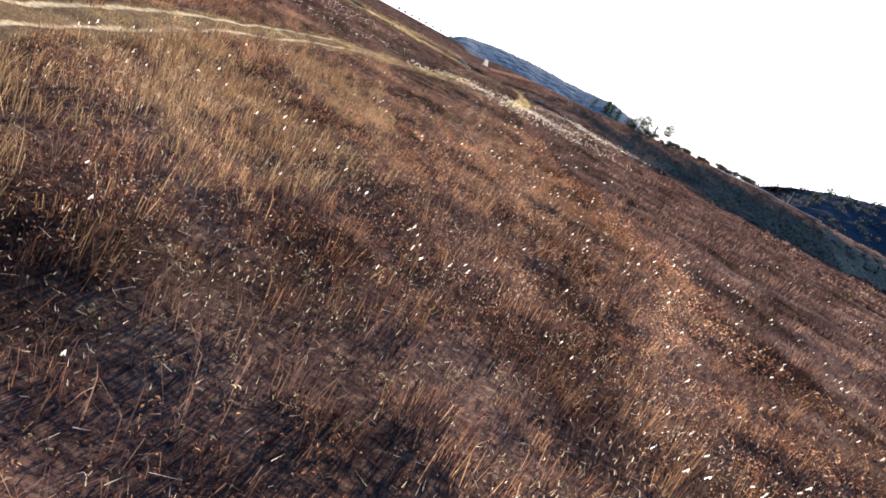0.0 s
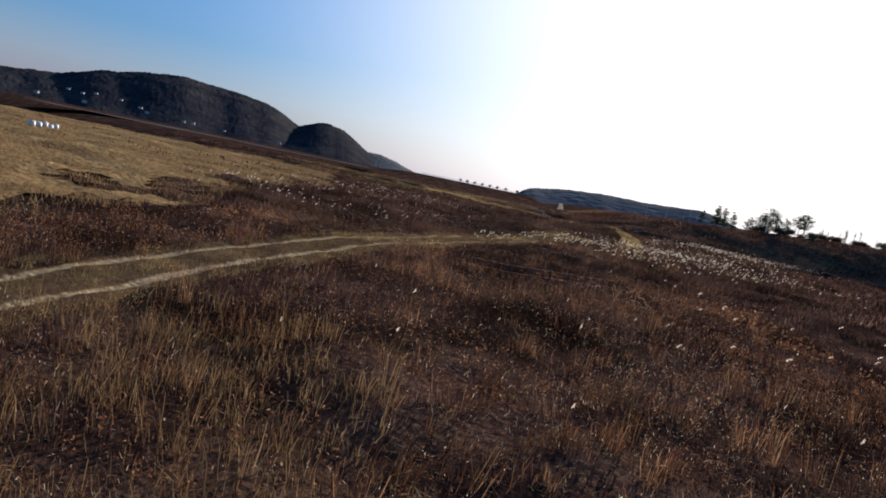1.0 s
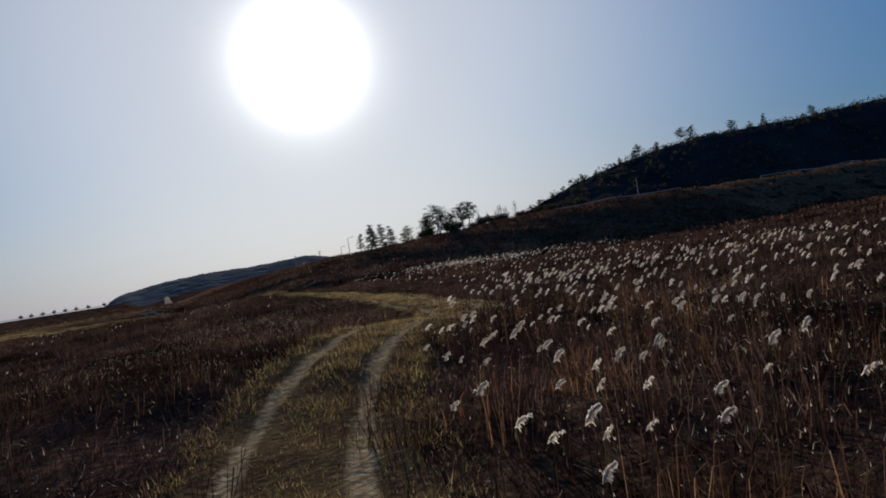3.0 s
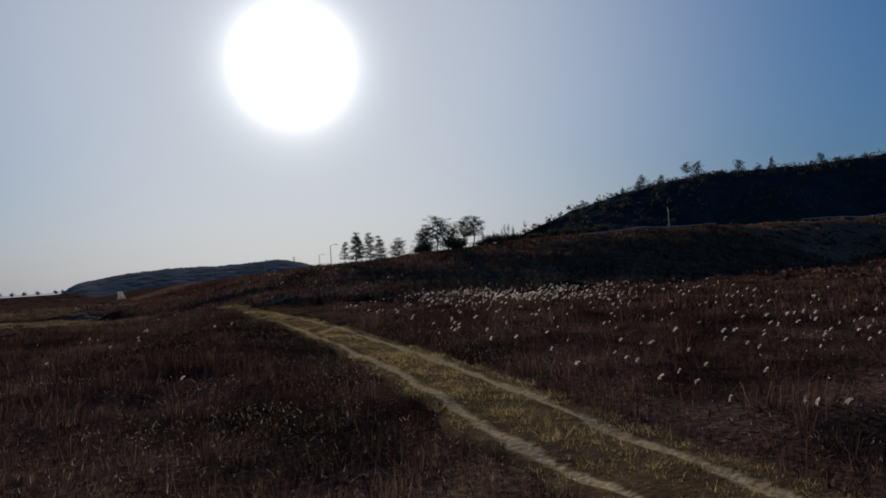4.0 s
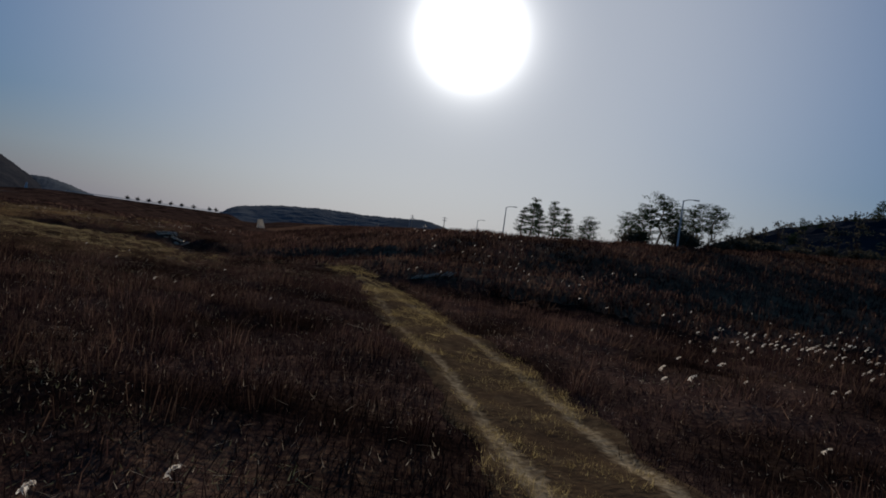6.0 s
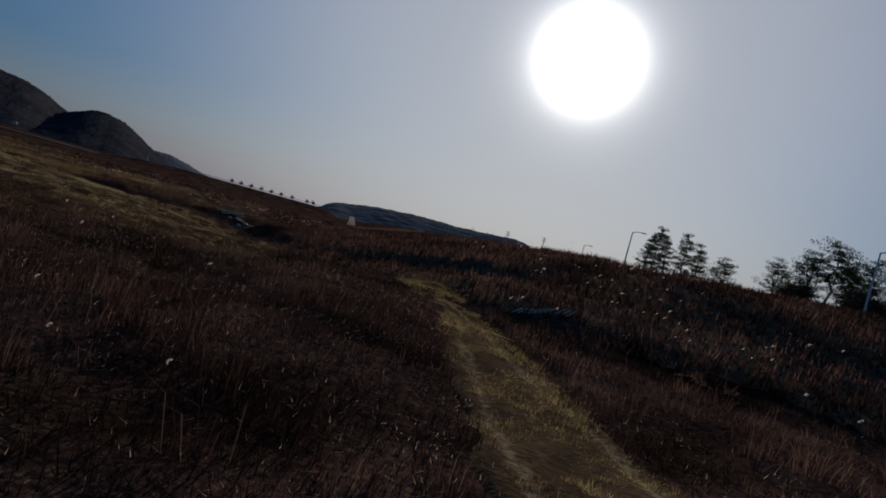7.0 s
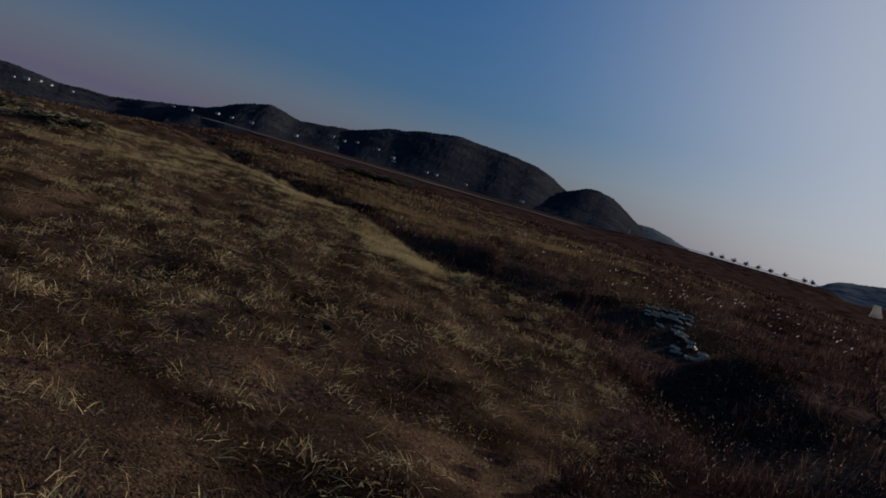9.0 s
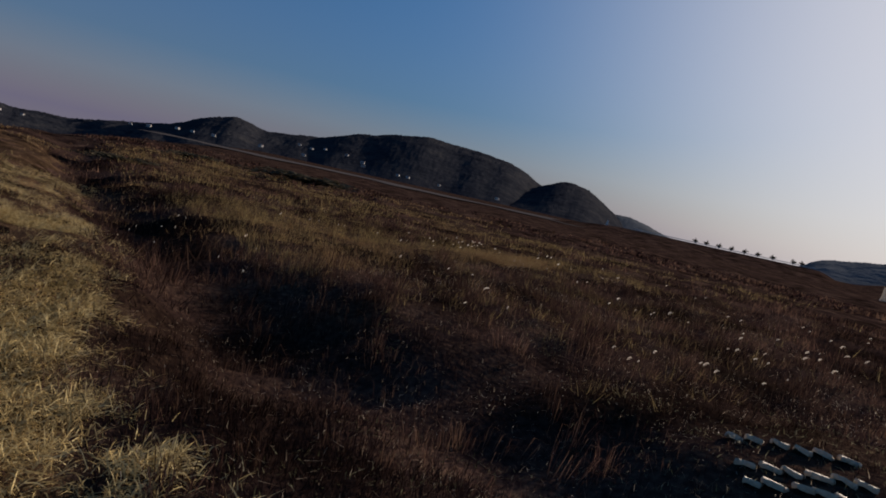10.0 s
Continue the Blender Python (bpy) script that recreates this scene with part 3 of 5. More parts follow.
field("cut_straw", M_cut, "tangled cut straw lying on the mown field", tuft_sets([(0, 13, 300000, 9, 0.008, 1, 0.22), (13, 26, 52000, 8, 0.018, 1, 0.3), (26, 80, 20000, 8, 0.05, 1, 0.5)], 300, tangled, lambda x, y: 0.12 + 0.24 * patchy(x, y, 1.6, 0.2), lean=(0.6, 1.2), flare=0.55, raised=0.06))


def turf_sheet(name, material, label, xs, ys, margin, seed, lift=0.03):
    """A matted sheet over the ground whose rim sinks into it."""
    mx, my = np.meshgrid(xs, ys)
    inset = margin(mx.ravel(), my.ravel()).reshape(mx.shape)
    ok = inset > -1.2
    cell = ok[:-1, :-1] & ok[:-1, 1:] & ok[1:, 1:] & ok[1:, :-1]
    mi = np.arange(mx.size).reshape(mx.shape)
    mq = np.stack([mi[:-1, :-1], mi[:-1, 1:], mi[1:, 1:], mi[1:, :-1]], -1)[cell]
    mz = land(mx, my) + lift - (0.11 + lift) * (1 - smooth01((inset + 0.8) / 1.6)) + 0.03 * np.random.default_rng(seed).normal(0, 1, mx.shape)
    kept, inv = np.unique(mq, return_inverse=True)
    thing_mesh(name, np.stack([mx, my, mz], -1).reshape(-1, 3)[kept], inv.reshape(-1, 4), material, label, "field", "structure", smooth=True)


def meadow_margin(x, y):
    m = np.minimum(np.minimum(-20 - 0.24 * np.clip(y - 62, 0, 200) - x, y - 30), np.minimum(185 - y, x + 118))
    return m + 14 * (patchy(x, y, 0.6, 2.0) - 0.55) + 5 * (patchy(x, y, 2.0, 1.0) - 0.5)


turf_sheet("mown_field", M_litter, "mown field covered with straw litter", np.arange(-75, 14, 0.5), np.arange(178, 256, 0.5), cut_margin, 8)
turf_sheet("golden_meadow", M_meadow, "short golden dry turf on the open meadow", np.arange(-130, -14, 0.9), np.arange(26, 206, 0.9), meadow_margin, 9, 0.12)


def bank_margin(x, y):
    d, side, _ = near_line(x, y, BANK_FINE)
    return np.where(side < 0, 31 - d, 14 - d) + 5 * (patchy(x, y, 0.8, 2.0) - 0.5)


# lighter sheet laid over the bank slope in place of veiling glare
turf_sheet("bank_turf", M_bank, "dry turf on the road bank slope, lightened for veiling glare", np.arange(14, 200, 1.2), np.arange(150, 420, 1.2), bank_margin, 10, 0.10)
field("stubble", M_red, "short brown stubble under the cut straw", tuft_sets([(0, 14, 220000, 8, 0.010, 1, 0.12), (14, 50, 60000, 8, 0.04, 1, 0.3)], 340, mown, lambda x, y: 0.09 + 0.14 * patchy(x, y, 1.1, 1.2), lean=(0.3, 0.8)))
field("straw_windrow", M_mown, "rank flattened straw along the field edge", tuft_sets([(0, 14, 300000, 14, 0.010, 1, 0.25), (14, 60, 28000, 10, 0.03, 1, 0.45)], 380, edge, lambda x, y: np.interp(x, [-8, 3], [0.18, 0.10]) + 0.34 * patchy(x, y, 1.4, 0.9) * np.interp(x, [-8, 3], [1.0, 0.5]), lean=(0.5, 1.1), flare=0.55, raised=0.06))
field("tussocks", M_red, "tall dark tussocks standing in the grass", tuft_sets([(0, 12, 8000, 32, 0.014, 2, 0.24), (12, 34, 9000, 26, 0.038, 1, 0.4)], 420, lambda x, y: wild(x, y) & (patchy(x, y, 1.2, 5.0) > 0.4) & (stony(x, y) < 0.1) & (np.hypot((x + 1) / 5, (y - 62) / 1.8) > 1), lambda x, y: 0.55 + 0.5 * patchy(x, y, 1.6, 2.2), flare=0.22))


def brownish(x, y):
    """The taller, warmer growth at the start of the way, thinning out northwards."""
    toss = np.modf(np.abs(np.sin(x * 15.7 + y * 41.3)) * 6634.6)[0]
    return off_track(x, y) & ~mown(x, y) & (x > -18) & (toss < (np.interp(y, [30, 46, 66, 72], [1.0, 0.42, 0.22, 0.0]) + 0.8 * np.exp(-((x - 9) / 8) ** 2 - ((y - 90) / 8) ** 2)) * (0.18 + 0.95 * patchy(x, y, 1.1, 2.6)) * np.interp(x, [2, 14], [1.0, 0.35]))


field("brown_tussocks", M_tussock, "tall warm brown dry tussocks with straw-coloured tips", tuft_sets([(0, 14, 20000, 30, 0.010, 2, 0.17), (14, 30, 5000, 30, 0.03, 1, 0.35)], 440, brownish, lambda x, y: 0.42 + 0.58 * patchy(x, y, 1.6, 4.2), flare=0.16))
field("pale_tips", M_curl, "pale curled seed tips over the brown tussocks", grass_sets([(0, 13, 210000, 0.009, 2), (13, 26, 60000, 0.02, 1)], 450, lambda x, y: brownish(x, y) & (patchy(x, y, 2.3, 1.7) > 0.42), lambda x, y: 0.05 + 0.07 * patchy(x, y, 2.0), lean=(0.4, 1.3), lift=lambda x, y: 0.45 + 0.45 * patchy(x, y, 1.6, 4.2)))
field("track_grass", M_verge, "short trodden straw-coloured grass on the crown and verges of the track", tuft_sets([(0, 14, 420000, 9, 0.010, 1, 0.11), (14, 40, 200000, 8, 0.026, 1, 0.16)], 400, lambda x, y: crown(x, y) & (y < 100), lambda x, y: 0.10 + 0.26 * patchy(x, y, 2.6, 0) ** 1.5, lean=(0.15, 0.6), flare=0.28, raised=0.07))
field("track_straw", M_mown, "bright straw trodden over the far stretch of the track", tuft_sets([(0, 14, 620000, 9, 0.010, 1, 0.11), (14, 40, 260000, 8, 0.026, 1, 0.16)], 410, lambda x, y: crown(x, y) & (y > 82 + 14 * patchy(x, y, 3.0, 0.4)) & (patchy(x, y, 4.3, 1.9) > np.interp(y, [125, 150], [0.0, 0.42])), lambda x, y: 0.09 + 0.18 * patchy(x, y, 2.6, 0) ** 1.5, lean=(0.2, 0.7), flare=0.3, raised=0.07))


def fading_plain(x, y):
    """Straw-coloured growth beyond the ditch, thinning out to the east."""
    toss = np.modf(np.abs(np.sin(x * 21.7 + y * 33.1)) * 7634.6)[0]
    d, side, _ = near_line(x, y, DITCH_FINE)
    return (side > 0) & (d > 4) & (y > 222) & (stony(x, y) < 0.1) & (toss < 0.75 * smooth01((10 - x) / 34) * patchy(x, y, 1.1, 3.9))


field("plain_grass", M_verge, "straw-brown dry grass on the plain beyond the ditch", tuft_sets([(0, 26, 200000, 9, 0.02, 1, 0.2), (26, 90, 110000, 9, 0.06, 1, 0.5)], 470, fading_plain, lambda x, y: 0.4 + 0.4 * patchy(x, y, 1.2, 1.0)))
field("low_weeds", M_weed, "low greyish-green weeds between the grass", grass_sets([(0, 12, 260000, 0.020, 1)], 460, weedy, lambda x, y: 0.10 + 0.06 * patchy(x, y, 2.0, 1.0), lean=(0.6, 1.4), lift=lambda x, y: 0.3 * tall(x, y)))
for a_, b_ in (((-15.0, 214.4), (2.4, 206.2)), ((-15.6, 212.6), (1.6, 204.6))):
    ln = spline(np.array([a_, ((a_[0] + b_[0]) / 2, (a_[1] + b_[1]) / 2 + 0.5), b_], float), 0.4)
    wv = np.full(len(ln), 0.10)
    tv, tf = strip(ln, np.stack([-wv, 0 * wv, wv], 1), np.array([0.02, 0.055, 0.02]))
    thing_mesh("tyre_mark", tv, tf, M_ground, "dark tyre mark pressed into the mown field", "tyre mark", "structure", smooth=True)


bx_, by_ = scatter(260000, 77, (14, 120, 150, 330), lambda x, y, u: bank_margin(x, y) > 0)
rb = np.random.default_rng(78)
bv, bf = blades(bx_, by_, rb.uniform(0.3, 0.7, len(bx_)), rb.uniform(0.05, 0.15, len(bx_)), rb.uniform(0.1, 0.5, len(bx_)), 79, 1, sink=-0.05)
thing_mesh("bank_grass", bv, bf, M_red, "rough brown dry grass on the road bank", "grass", "stuff")


# loose straw lying in bunches over the mown field and its edge
def bunches(x, y):
    toss = np.modf(np.abs(np.sin(x * 17.1 + y * 47.9)) * 5634.6)[0]
    return (cut_margin(x, y) > -1.5) & (toss < (0.10 + 0.75 * patchy(x, y, 2.0, 5.1) ** 2) * np.interp(x, [-16, -3, 8], [1.4, 1.2, 0.6]) * np.interp(y + 0.4 * x, [190, 206], [0.05, 1.0]) + 0.5 * edge(x, y))


kx, ky = scatter(24000, 91, (-45, 12, 182, 246), lambda x, y, u: bunches(x, y))
ex_, ey_ = scatter(21000, 95, (-20, 3, 213, 233), lambda x, y, u: edge(x, y))
kx, ky = np.concatenate([kx, ex_]), np.concatenate([ky, ey_])
rk = np.random.default_rng(92)
per = np.where(np.arange(len(kx)) < len(kx) - len(ex_), rk.integers(6, 26, len(kx)), rk.integers(4, 16, len(kx)))
lx, ly = np.repeat(kx, per), np.repeat(ky, per)
turn = np.repeat(rk.uniform(0, np.pi, len(kx)), per) + rk.normal(0, 0.7, len(lx))
length = rk.uniform(0.12, 0.38, len(lx))
lx, ly = lx + rk.normal(0, 0.16, len(lx)), ly + rk.normal(0, 0.16, len(lx))
along = np.stack([np.cos(turn) * length, np.sin(turn) * length, rk.normal(0.03, 0.09, len(lx))], 1)
wide = np.stack([-np.sin(turn), np.cos(turn), rk.normal(0, 0.5, len(lx))], 1) * (rk.uniform(0.0025, 0.0055, len(lx)) * np.repeat(np.where(np.arange(len(kx)) < len(kx) - len(ex_), 1.0, 1.5), per))[:, None]
foot_ = np.stack([lx, ly, land(lx, ly) + rk.uniform(0.08, 0.20, len(lx))], 1)
bow = foot_ + along * 0.5 + np.stack([0 * lx, 0 * lx, 0.10 * length], 1)
lv = np.stack([foot_ - wide, foot_ + wide, bow - wide, bow + wide, foot_ + along], 1).reshape(-1, 3)
o = (np.arange(len(lx)) * 5)[:, None]
thing_mesh("loose_straw", lv, np.concatenate([o + [0, 1, 3], o + [0, 3, 2], o + [2, 3, 4]]), M_loose, "bright loose straw lying in bunches on the mown field", "straw", "stuff")


# leafy dry herbs in low mounds at the start of the way
def leafy(name, material, label, count, seed, rule, reach, low, high, where=(-26, 24, -2, 72)):
    x, y = scatter(count, seed, where, lambda x, y, u: off_track(x, y, 1.5) & (near_line(x, y, LANE[::2])[0] < reach) & rule(x, y, u))
    r = np.random.default_rng(seed + 1)
    far_ = np.clip(near_line(x, y, LANE[::2])[0] / 9, 0.8, 2.2)
    mound = patchy(x, y, 1.5, 4.2)
    up_ = (low + (high - low) * mound ** 1.3) * r.uniform(0.35, 1.1, len(x))
    c = np.stack([x, y, land(x, y) + up_], 1)
    per_ = 15
    k = len(x) * per_
    p = np.repeat(c, per_, 0) + r.normal(0, 1, (k, 3)) * np.repeat(far_ * 0.13, per_)[:, None] * [1, 1, 0.8]
    a, w = r.normal(0, 1, (k, 3)) + [0, 0, 0.7], r.normal(0, 1, (k, 3))
    size = r.uniform(0.035, 0.10, k) * np.repeat(far_, per_)
    a *= (size / np.linalg.norm(a, axis=1))[:, None]
    w *= (size * r.uniform(0.10, 0.26, k) / np.linalg.norm(w, axis=1))[:, None]
    curl = np.stack([0 * size, 0 * size, -0.35 * size], 1) + r.normal(0, 0.2, (k, 3)) * size[:, None]
    v = np.stack([p - w * 0.4, p + w * 0.4, p + a * 0.6 - w, p + a * 0.6 + w, p + a + curl], 1).reshape(-1, 3)
    o = (np.arange(k) * 5)[:, None]
    thing_mesh(name, v, np.concatenate([o + [0, 1, 3], o + [0, 3, 2], o + [2, 3, 4]]), material, label, "herbs", "stuff")


def green_spot(x, y):
    return np.exp(-((x + 3.2) / 3.2) ** 2 - ((y - 8.6) / 2.6) ** 2) + 0.8 * np.exp(-((x - 1.5) / 1.6) ** 2 - ((y - 7.4) / 1.2) ** 2) + 0.5 * np.exp(-((x + 5) / 3) ** 2 - ((y - 20) / 3) ** 2)


def hollow(x, y):
    return np.exp(-((x - 0.6) / 1.5) ** 2 - ((y - 9.9) / 1.3) ** 2) + np.exp(-((x + 2.4) / 1.3) ** 2 - ((y - 27.2) / 1.3) ** 2) + np.exp(-((x + 4.9) / 1.5) ** 2 - ((y - 38.6) / 1.6) ** 2) + np.exp(-((x + 1.9) / 2.2) ** 2 - ((y - 47.2) / 2) ** 2)


leafy("dry_herbs", M_herb, "red-brown dry leafy herbs in low mounds", 28000, 901, lambda x, y, u: (u > 1.2 * green_spot(x, y)) & (u > 0.95 * hollow(x, y)) & (u < np.interp(y, [36, 48, 66, 72], [1.0, 0.55, 0.4, 0.0]) * np.interp(x, [4, 16], [1.0, 0.45])) & (x > -18), 16, 0.12, 0.75)
leafy("green_herbs", M_olive, "greyish olive low herbs among the brown", 22000, 905, lambda x, y, u: u < green_spot(x, y), 12, 0.05, 0.4)

leafy("field_litter", M_brown, "dark brown leafy litter and low herbs on the mown field", 36000, 911, lambda x, y, u: (cut_margin(x, y) > -0.8) & (u < 0.25 + 0.8 * patchy(x, y, 1.9, 0.8)), 14, 0.03, 0.26, (-24, 16, 182, 234))


# ---- distance: hills, levee, woods ----
def profile(az, table):
    t = np.array(table)
    return np.interp(az, t[:, 0], t[:, 1])


def hill(name, table, near_d, ridge_d, material, label, rough, step=0.12, centre=(5, 130), eye=4.0, foot=-6.0, leafage=0.6):
    """A long hill lying on an arc: heights of its ridge by bearing."""
    az = np.arange(table[0][0], table[-1][0] + step, step)
    r = np.random.default_rng(int(ridge_d))
    el = profile(az, table)
    el = np.convolve(np.pad(el, 4, 'edge'), np.hanning(9) / np.hanning(9).sum(), 'valid')
    canopy = np.abs(r.normal(0, 1, (64, len(az)))) * ridge_d / 1000 * leafage
    rows = []
    relief = r.normal(0, 1, (72, len(az) + 40))
    relief = np.apply_along_axis(lambda q: np.convolve(q, np.hanning(17) / 3.0, 'same'), 1, relief)[:, 20:-20]
    relief = np.apply_along_axis(lambda q: np.convolve(q, np.hanning(7) / 1.7, 'same'), 0, relief)[4:-4]
    spur = np.convolve(r.normal(0, 1, len(az) + 60), np.hanning(31) / 4.0, 'same')[30:-30]
    for row_, u in enumerate(np.linspace(0, 1.3, 64)):
        d = near_d + (ridge_d - near_d) * u
        up = np.sin(min(u, 1) * np.pi / 2) ** 1.3 if u <= 1 else 1 - ((u - 1) / 0.3) ** 1.5 * 0.6
        top = eye + ridge_d * np.tan(np.radians(el))
        bump = relief[row_] * rough * 0.5 * up * (0.1 if abs(u - 1) < 0.03 else 1.0) + canopy[row_] * up + spur * rough * 1.3 * math.sin(math.pi * min(u, 1))
        z = foot + (top - foot) * up + bump
        a = np.radians(az)
        rows.append(np.stack([centre[0] + d * np.sin(a), centre[1] + d * np.cos(a), z], 1))
    v = np.stack(rows)
    j = np.arange(v.shape[0] * v.shape[1]).reshape(v.shape[:2])
    f = np.stack([j[:-1, :-1], j[:-1, 1:], j[1:, 1:], j[1:, :-1]], -1).reshape(-1, 4)
    return thing_mesh(name, v.reshape(-1, 3), f, material, label, "hill", "structure", smooth=True)


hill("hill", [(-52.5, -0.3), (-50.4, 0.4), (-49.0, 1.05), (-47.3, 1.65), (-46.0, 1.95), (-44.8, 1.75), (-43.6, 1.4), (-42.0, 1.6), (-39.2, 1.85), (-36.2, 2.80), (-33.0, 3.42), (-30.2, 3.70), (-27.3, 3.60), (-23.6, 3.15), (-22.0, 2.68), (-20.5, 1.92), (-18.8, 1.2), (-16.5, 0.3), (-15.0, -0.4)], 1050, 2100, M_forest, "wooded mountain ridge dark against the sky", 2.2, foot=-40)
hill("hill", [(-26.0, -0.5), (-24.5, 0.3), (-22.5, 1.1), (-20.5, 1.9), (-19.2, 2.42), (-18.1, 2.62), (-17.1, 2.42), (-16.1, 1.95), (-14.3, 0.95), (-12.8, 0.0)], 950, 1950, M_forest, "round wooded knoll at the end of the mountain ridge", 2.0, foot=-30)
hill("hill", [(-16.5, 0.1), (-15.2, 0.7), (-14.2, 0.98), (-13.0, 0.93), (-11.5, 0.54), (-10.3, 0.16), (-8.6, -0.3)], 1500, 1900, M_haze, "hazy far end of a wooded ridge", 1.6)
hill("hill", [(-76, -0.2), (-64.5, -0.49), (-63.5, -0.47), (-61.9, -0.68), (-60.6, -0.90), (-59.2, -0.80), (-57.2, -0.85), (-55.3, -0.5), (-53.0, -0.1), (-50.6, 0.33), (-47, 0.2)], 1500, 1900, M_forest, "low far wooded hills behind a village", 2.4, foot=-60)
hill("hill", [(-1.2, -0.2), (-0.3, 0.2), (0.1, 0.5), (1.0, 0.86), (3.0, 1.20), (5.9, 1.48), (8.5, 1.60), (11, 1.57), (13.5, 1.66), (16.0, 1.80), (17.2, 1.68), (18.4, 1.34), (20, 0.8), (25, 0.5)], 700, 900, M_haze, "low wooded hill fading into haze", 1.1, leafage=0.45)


# the near wooded hill beyond the bank
SPINE = np.array([(168, 318, 6.0), (182, 316, 14.5), (192, 314, 22.1), (212, 318, 28.8), (240, 322, 35.4), (273, 322, 41.1), (330, 306, 44.9), (400, 270, 49.7), (470, 215, 53.5), (560, 140, 55.4), (680, 40, 47.8)], float)
sp = spline(SPINE, 4.0)
dxy = np.gradient(sp[:, :2], axis=0)
dxy /= np.linalg.norm(dxy, axis=1)[:, None]
nrm = np.stack([dxy[:, 1], -dxy[:, 0]], 1)
across = np.linspace(-75, 75, 31)
pt = sp[:, None, :2] + nrm[:, None, :] * across[None, :, None]
r = np.random.default_rng(9)
prof = np.cos(np.clip(np.abs(across) / 75, 0, 1) * np.pi / 2) ** 1.2
hz = 5.5 + (sp[:, 2] - 5.5)[:, None] * prof[None, :] + r.normal(0, 0.5, (len(sp), 31)) * prof[None, :]
v = np.concatenate([pt, hz[..., None]], -1)
j = np.arange(v.shape[0] * v.shape[1]).reshape(v.shape[:2])
f = np.stack([j[:-1, :-1], j[:-1, 1:], j[1:, 1:], j[1:, :-1]], -1).reshape(-1, 4)
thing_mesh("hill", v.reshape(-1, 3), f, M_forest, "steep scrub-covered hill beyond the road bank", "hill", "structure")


def leaf_clumps(centres, radii, per, size, seed, flat=1.0):
    """Many small leaf triangles gathered in uneven clumps."""
    r = np.random.default_rng(seed)
    c = np.repeat(centres, per, 0)
    rad = np.repeat(radii, per)
    d = r.normal(0, 1, (len(c), 3))
    d /= np.linalg.norm(d, axis=1)[:, None]
    p = c + d * (rad * r.uniform(0.25, 1.0, len(c)) ** 0.6)[:, None] * np.array([1, 1, flat])
    s = size * r.uniform(0.5, 1.5, len(c))
    a, b = r.normal(0, 1, (len(c), 3)), r.normal(0, 1, (len(c), 3))
    a *= (s / np.linalg.norm(a, axis=1))[:, None]
    b *= (s / np.linalg.norm(b, axis=1))[:, None]
    return np.stack([p, p + a, p + b], 1).reshape(-1, 3), np.arange(3 * len(c)).reshape(-1, 3)


# scrub over the near hill
k = 2600
u = r.integers(0, len(sp), k)
w = r.integers(3, 28, k)
c = v[u, w] + r.normal(0, 1.2, (k, 3)) * [1, 1, 0.2] + [0, 0, 0.8]
cv, cf = leaf_clumps(c, r.uniform(0.8, 2.2, k), 26, 0.7, 4)
thing_mesh("hill_scrub", cv, cf, M_clump, "leafless scrub and young trees covering the hill", "scrub", "stuff")


# the levee with clipped shrubs along its top
az = np.radians(np.arange(-19, 2.6, 0.2))
taper = smooth01((np.degrees(az) + 18.5) / 7) * smooth01((2.4 - np.degrees(az)) / 2.0)
rows = []
for d, z in ((410, 0.0), (460, 2.6), (491, 4.5), (494, 5.0), (500, 5.05), (502, 4.4), (530, 0.0)):
    rows.append(np.stack([5 + d * np.sin(az), 130 + d * np.cos(az), z * taper - 0.3], 1))
lv = np.stack(rows)
j = np.arange(lv.shape[0] * lv.shape[1]).reshape(lv.shape[:2])
thing_mesh("levee", lv.reshape(-1, 3), np.stack([j[:-1, :-1], j[:-1, 1:], j[1:, 1:], j[1:, :-1]], -1).reshape(-1, 4), M_ground, "long grass levee across the plain", "levee", "structure")
bm = bmesh.new()
for a in np.radians(np.arange(-11.0, 0.0, 0.6)):
    p = (5 + 495 * math.sin(a), 130 + 495 * math.cos(a))
    q = (5 + 495 * math.sin(a + radians(0.6)), 130 + 495 * math.cos(a + radians(0.6)))
    m = ((p[0] + q[0]) / 2, (p[1] + q[1]) / 2, 5.5)
    box(bm, m, (5.3, 0.25, 0.35), Matrix.Rotation(-a - radians(0.3), 4, "Z"))
    box(bm, (p[0], p[1], 5.2), (0.2, 0.2, 0.7), Matrix.Rotation(-a, 4, "Z"))
rail = empty("guard_rail", Matrix(), "pale guard rail along the top of the levee", "guard rail")
part("rail", bm, M_steel, rail)


def bush(name, label, size, seed, material, count=26, flat=0.75):
    """A shrub: a few stems and a crown of many small leaves."""
    rr = np.random.default_rng(seed)
    ob = empty(name, Matrix(), label, "shrub")
    bm = bmesh.new()
    for q in range(4):
        a = rr.uniform(0, 6.28)
        tube(bm, [(0, 0, -0.1), (0.2 * size * math.cos(a), 0.2 * size * math.sin(a), 0.35 * size), (0.35 * size * math.cos(a), 0.35 * size * math.sin(a), 0.7 * size)], [0.05 * size, 0.035 * size, 0.012 * size], 5)
    part("stem", bm, M_bark, ob)
    cc = rr.normal(0, 0.24 * size, (count, 3)) * [1, 1, flat * 0.7] + [0, 0, 0.58 * size]
    cv_, cf_ = leaf_clumps(cc, rr.uniform(0.16, 0.3, count) * size, 34, 0.10 * size, seed + 1, flat)
    part_mesh("crown", mesh_of("crown", cv_, cf_, material), ob)
    return ob


shrub = bush("round_shrub", "dark clipped round shrub on top of the levee", 2.6, 3, M_clump)
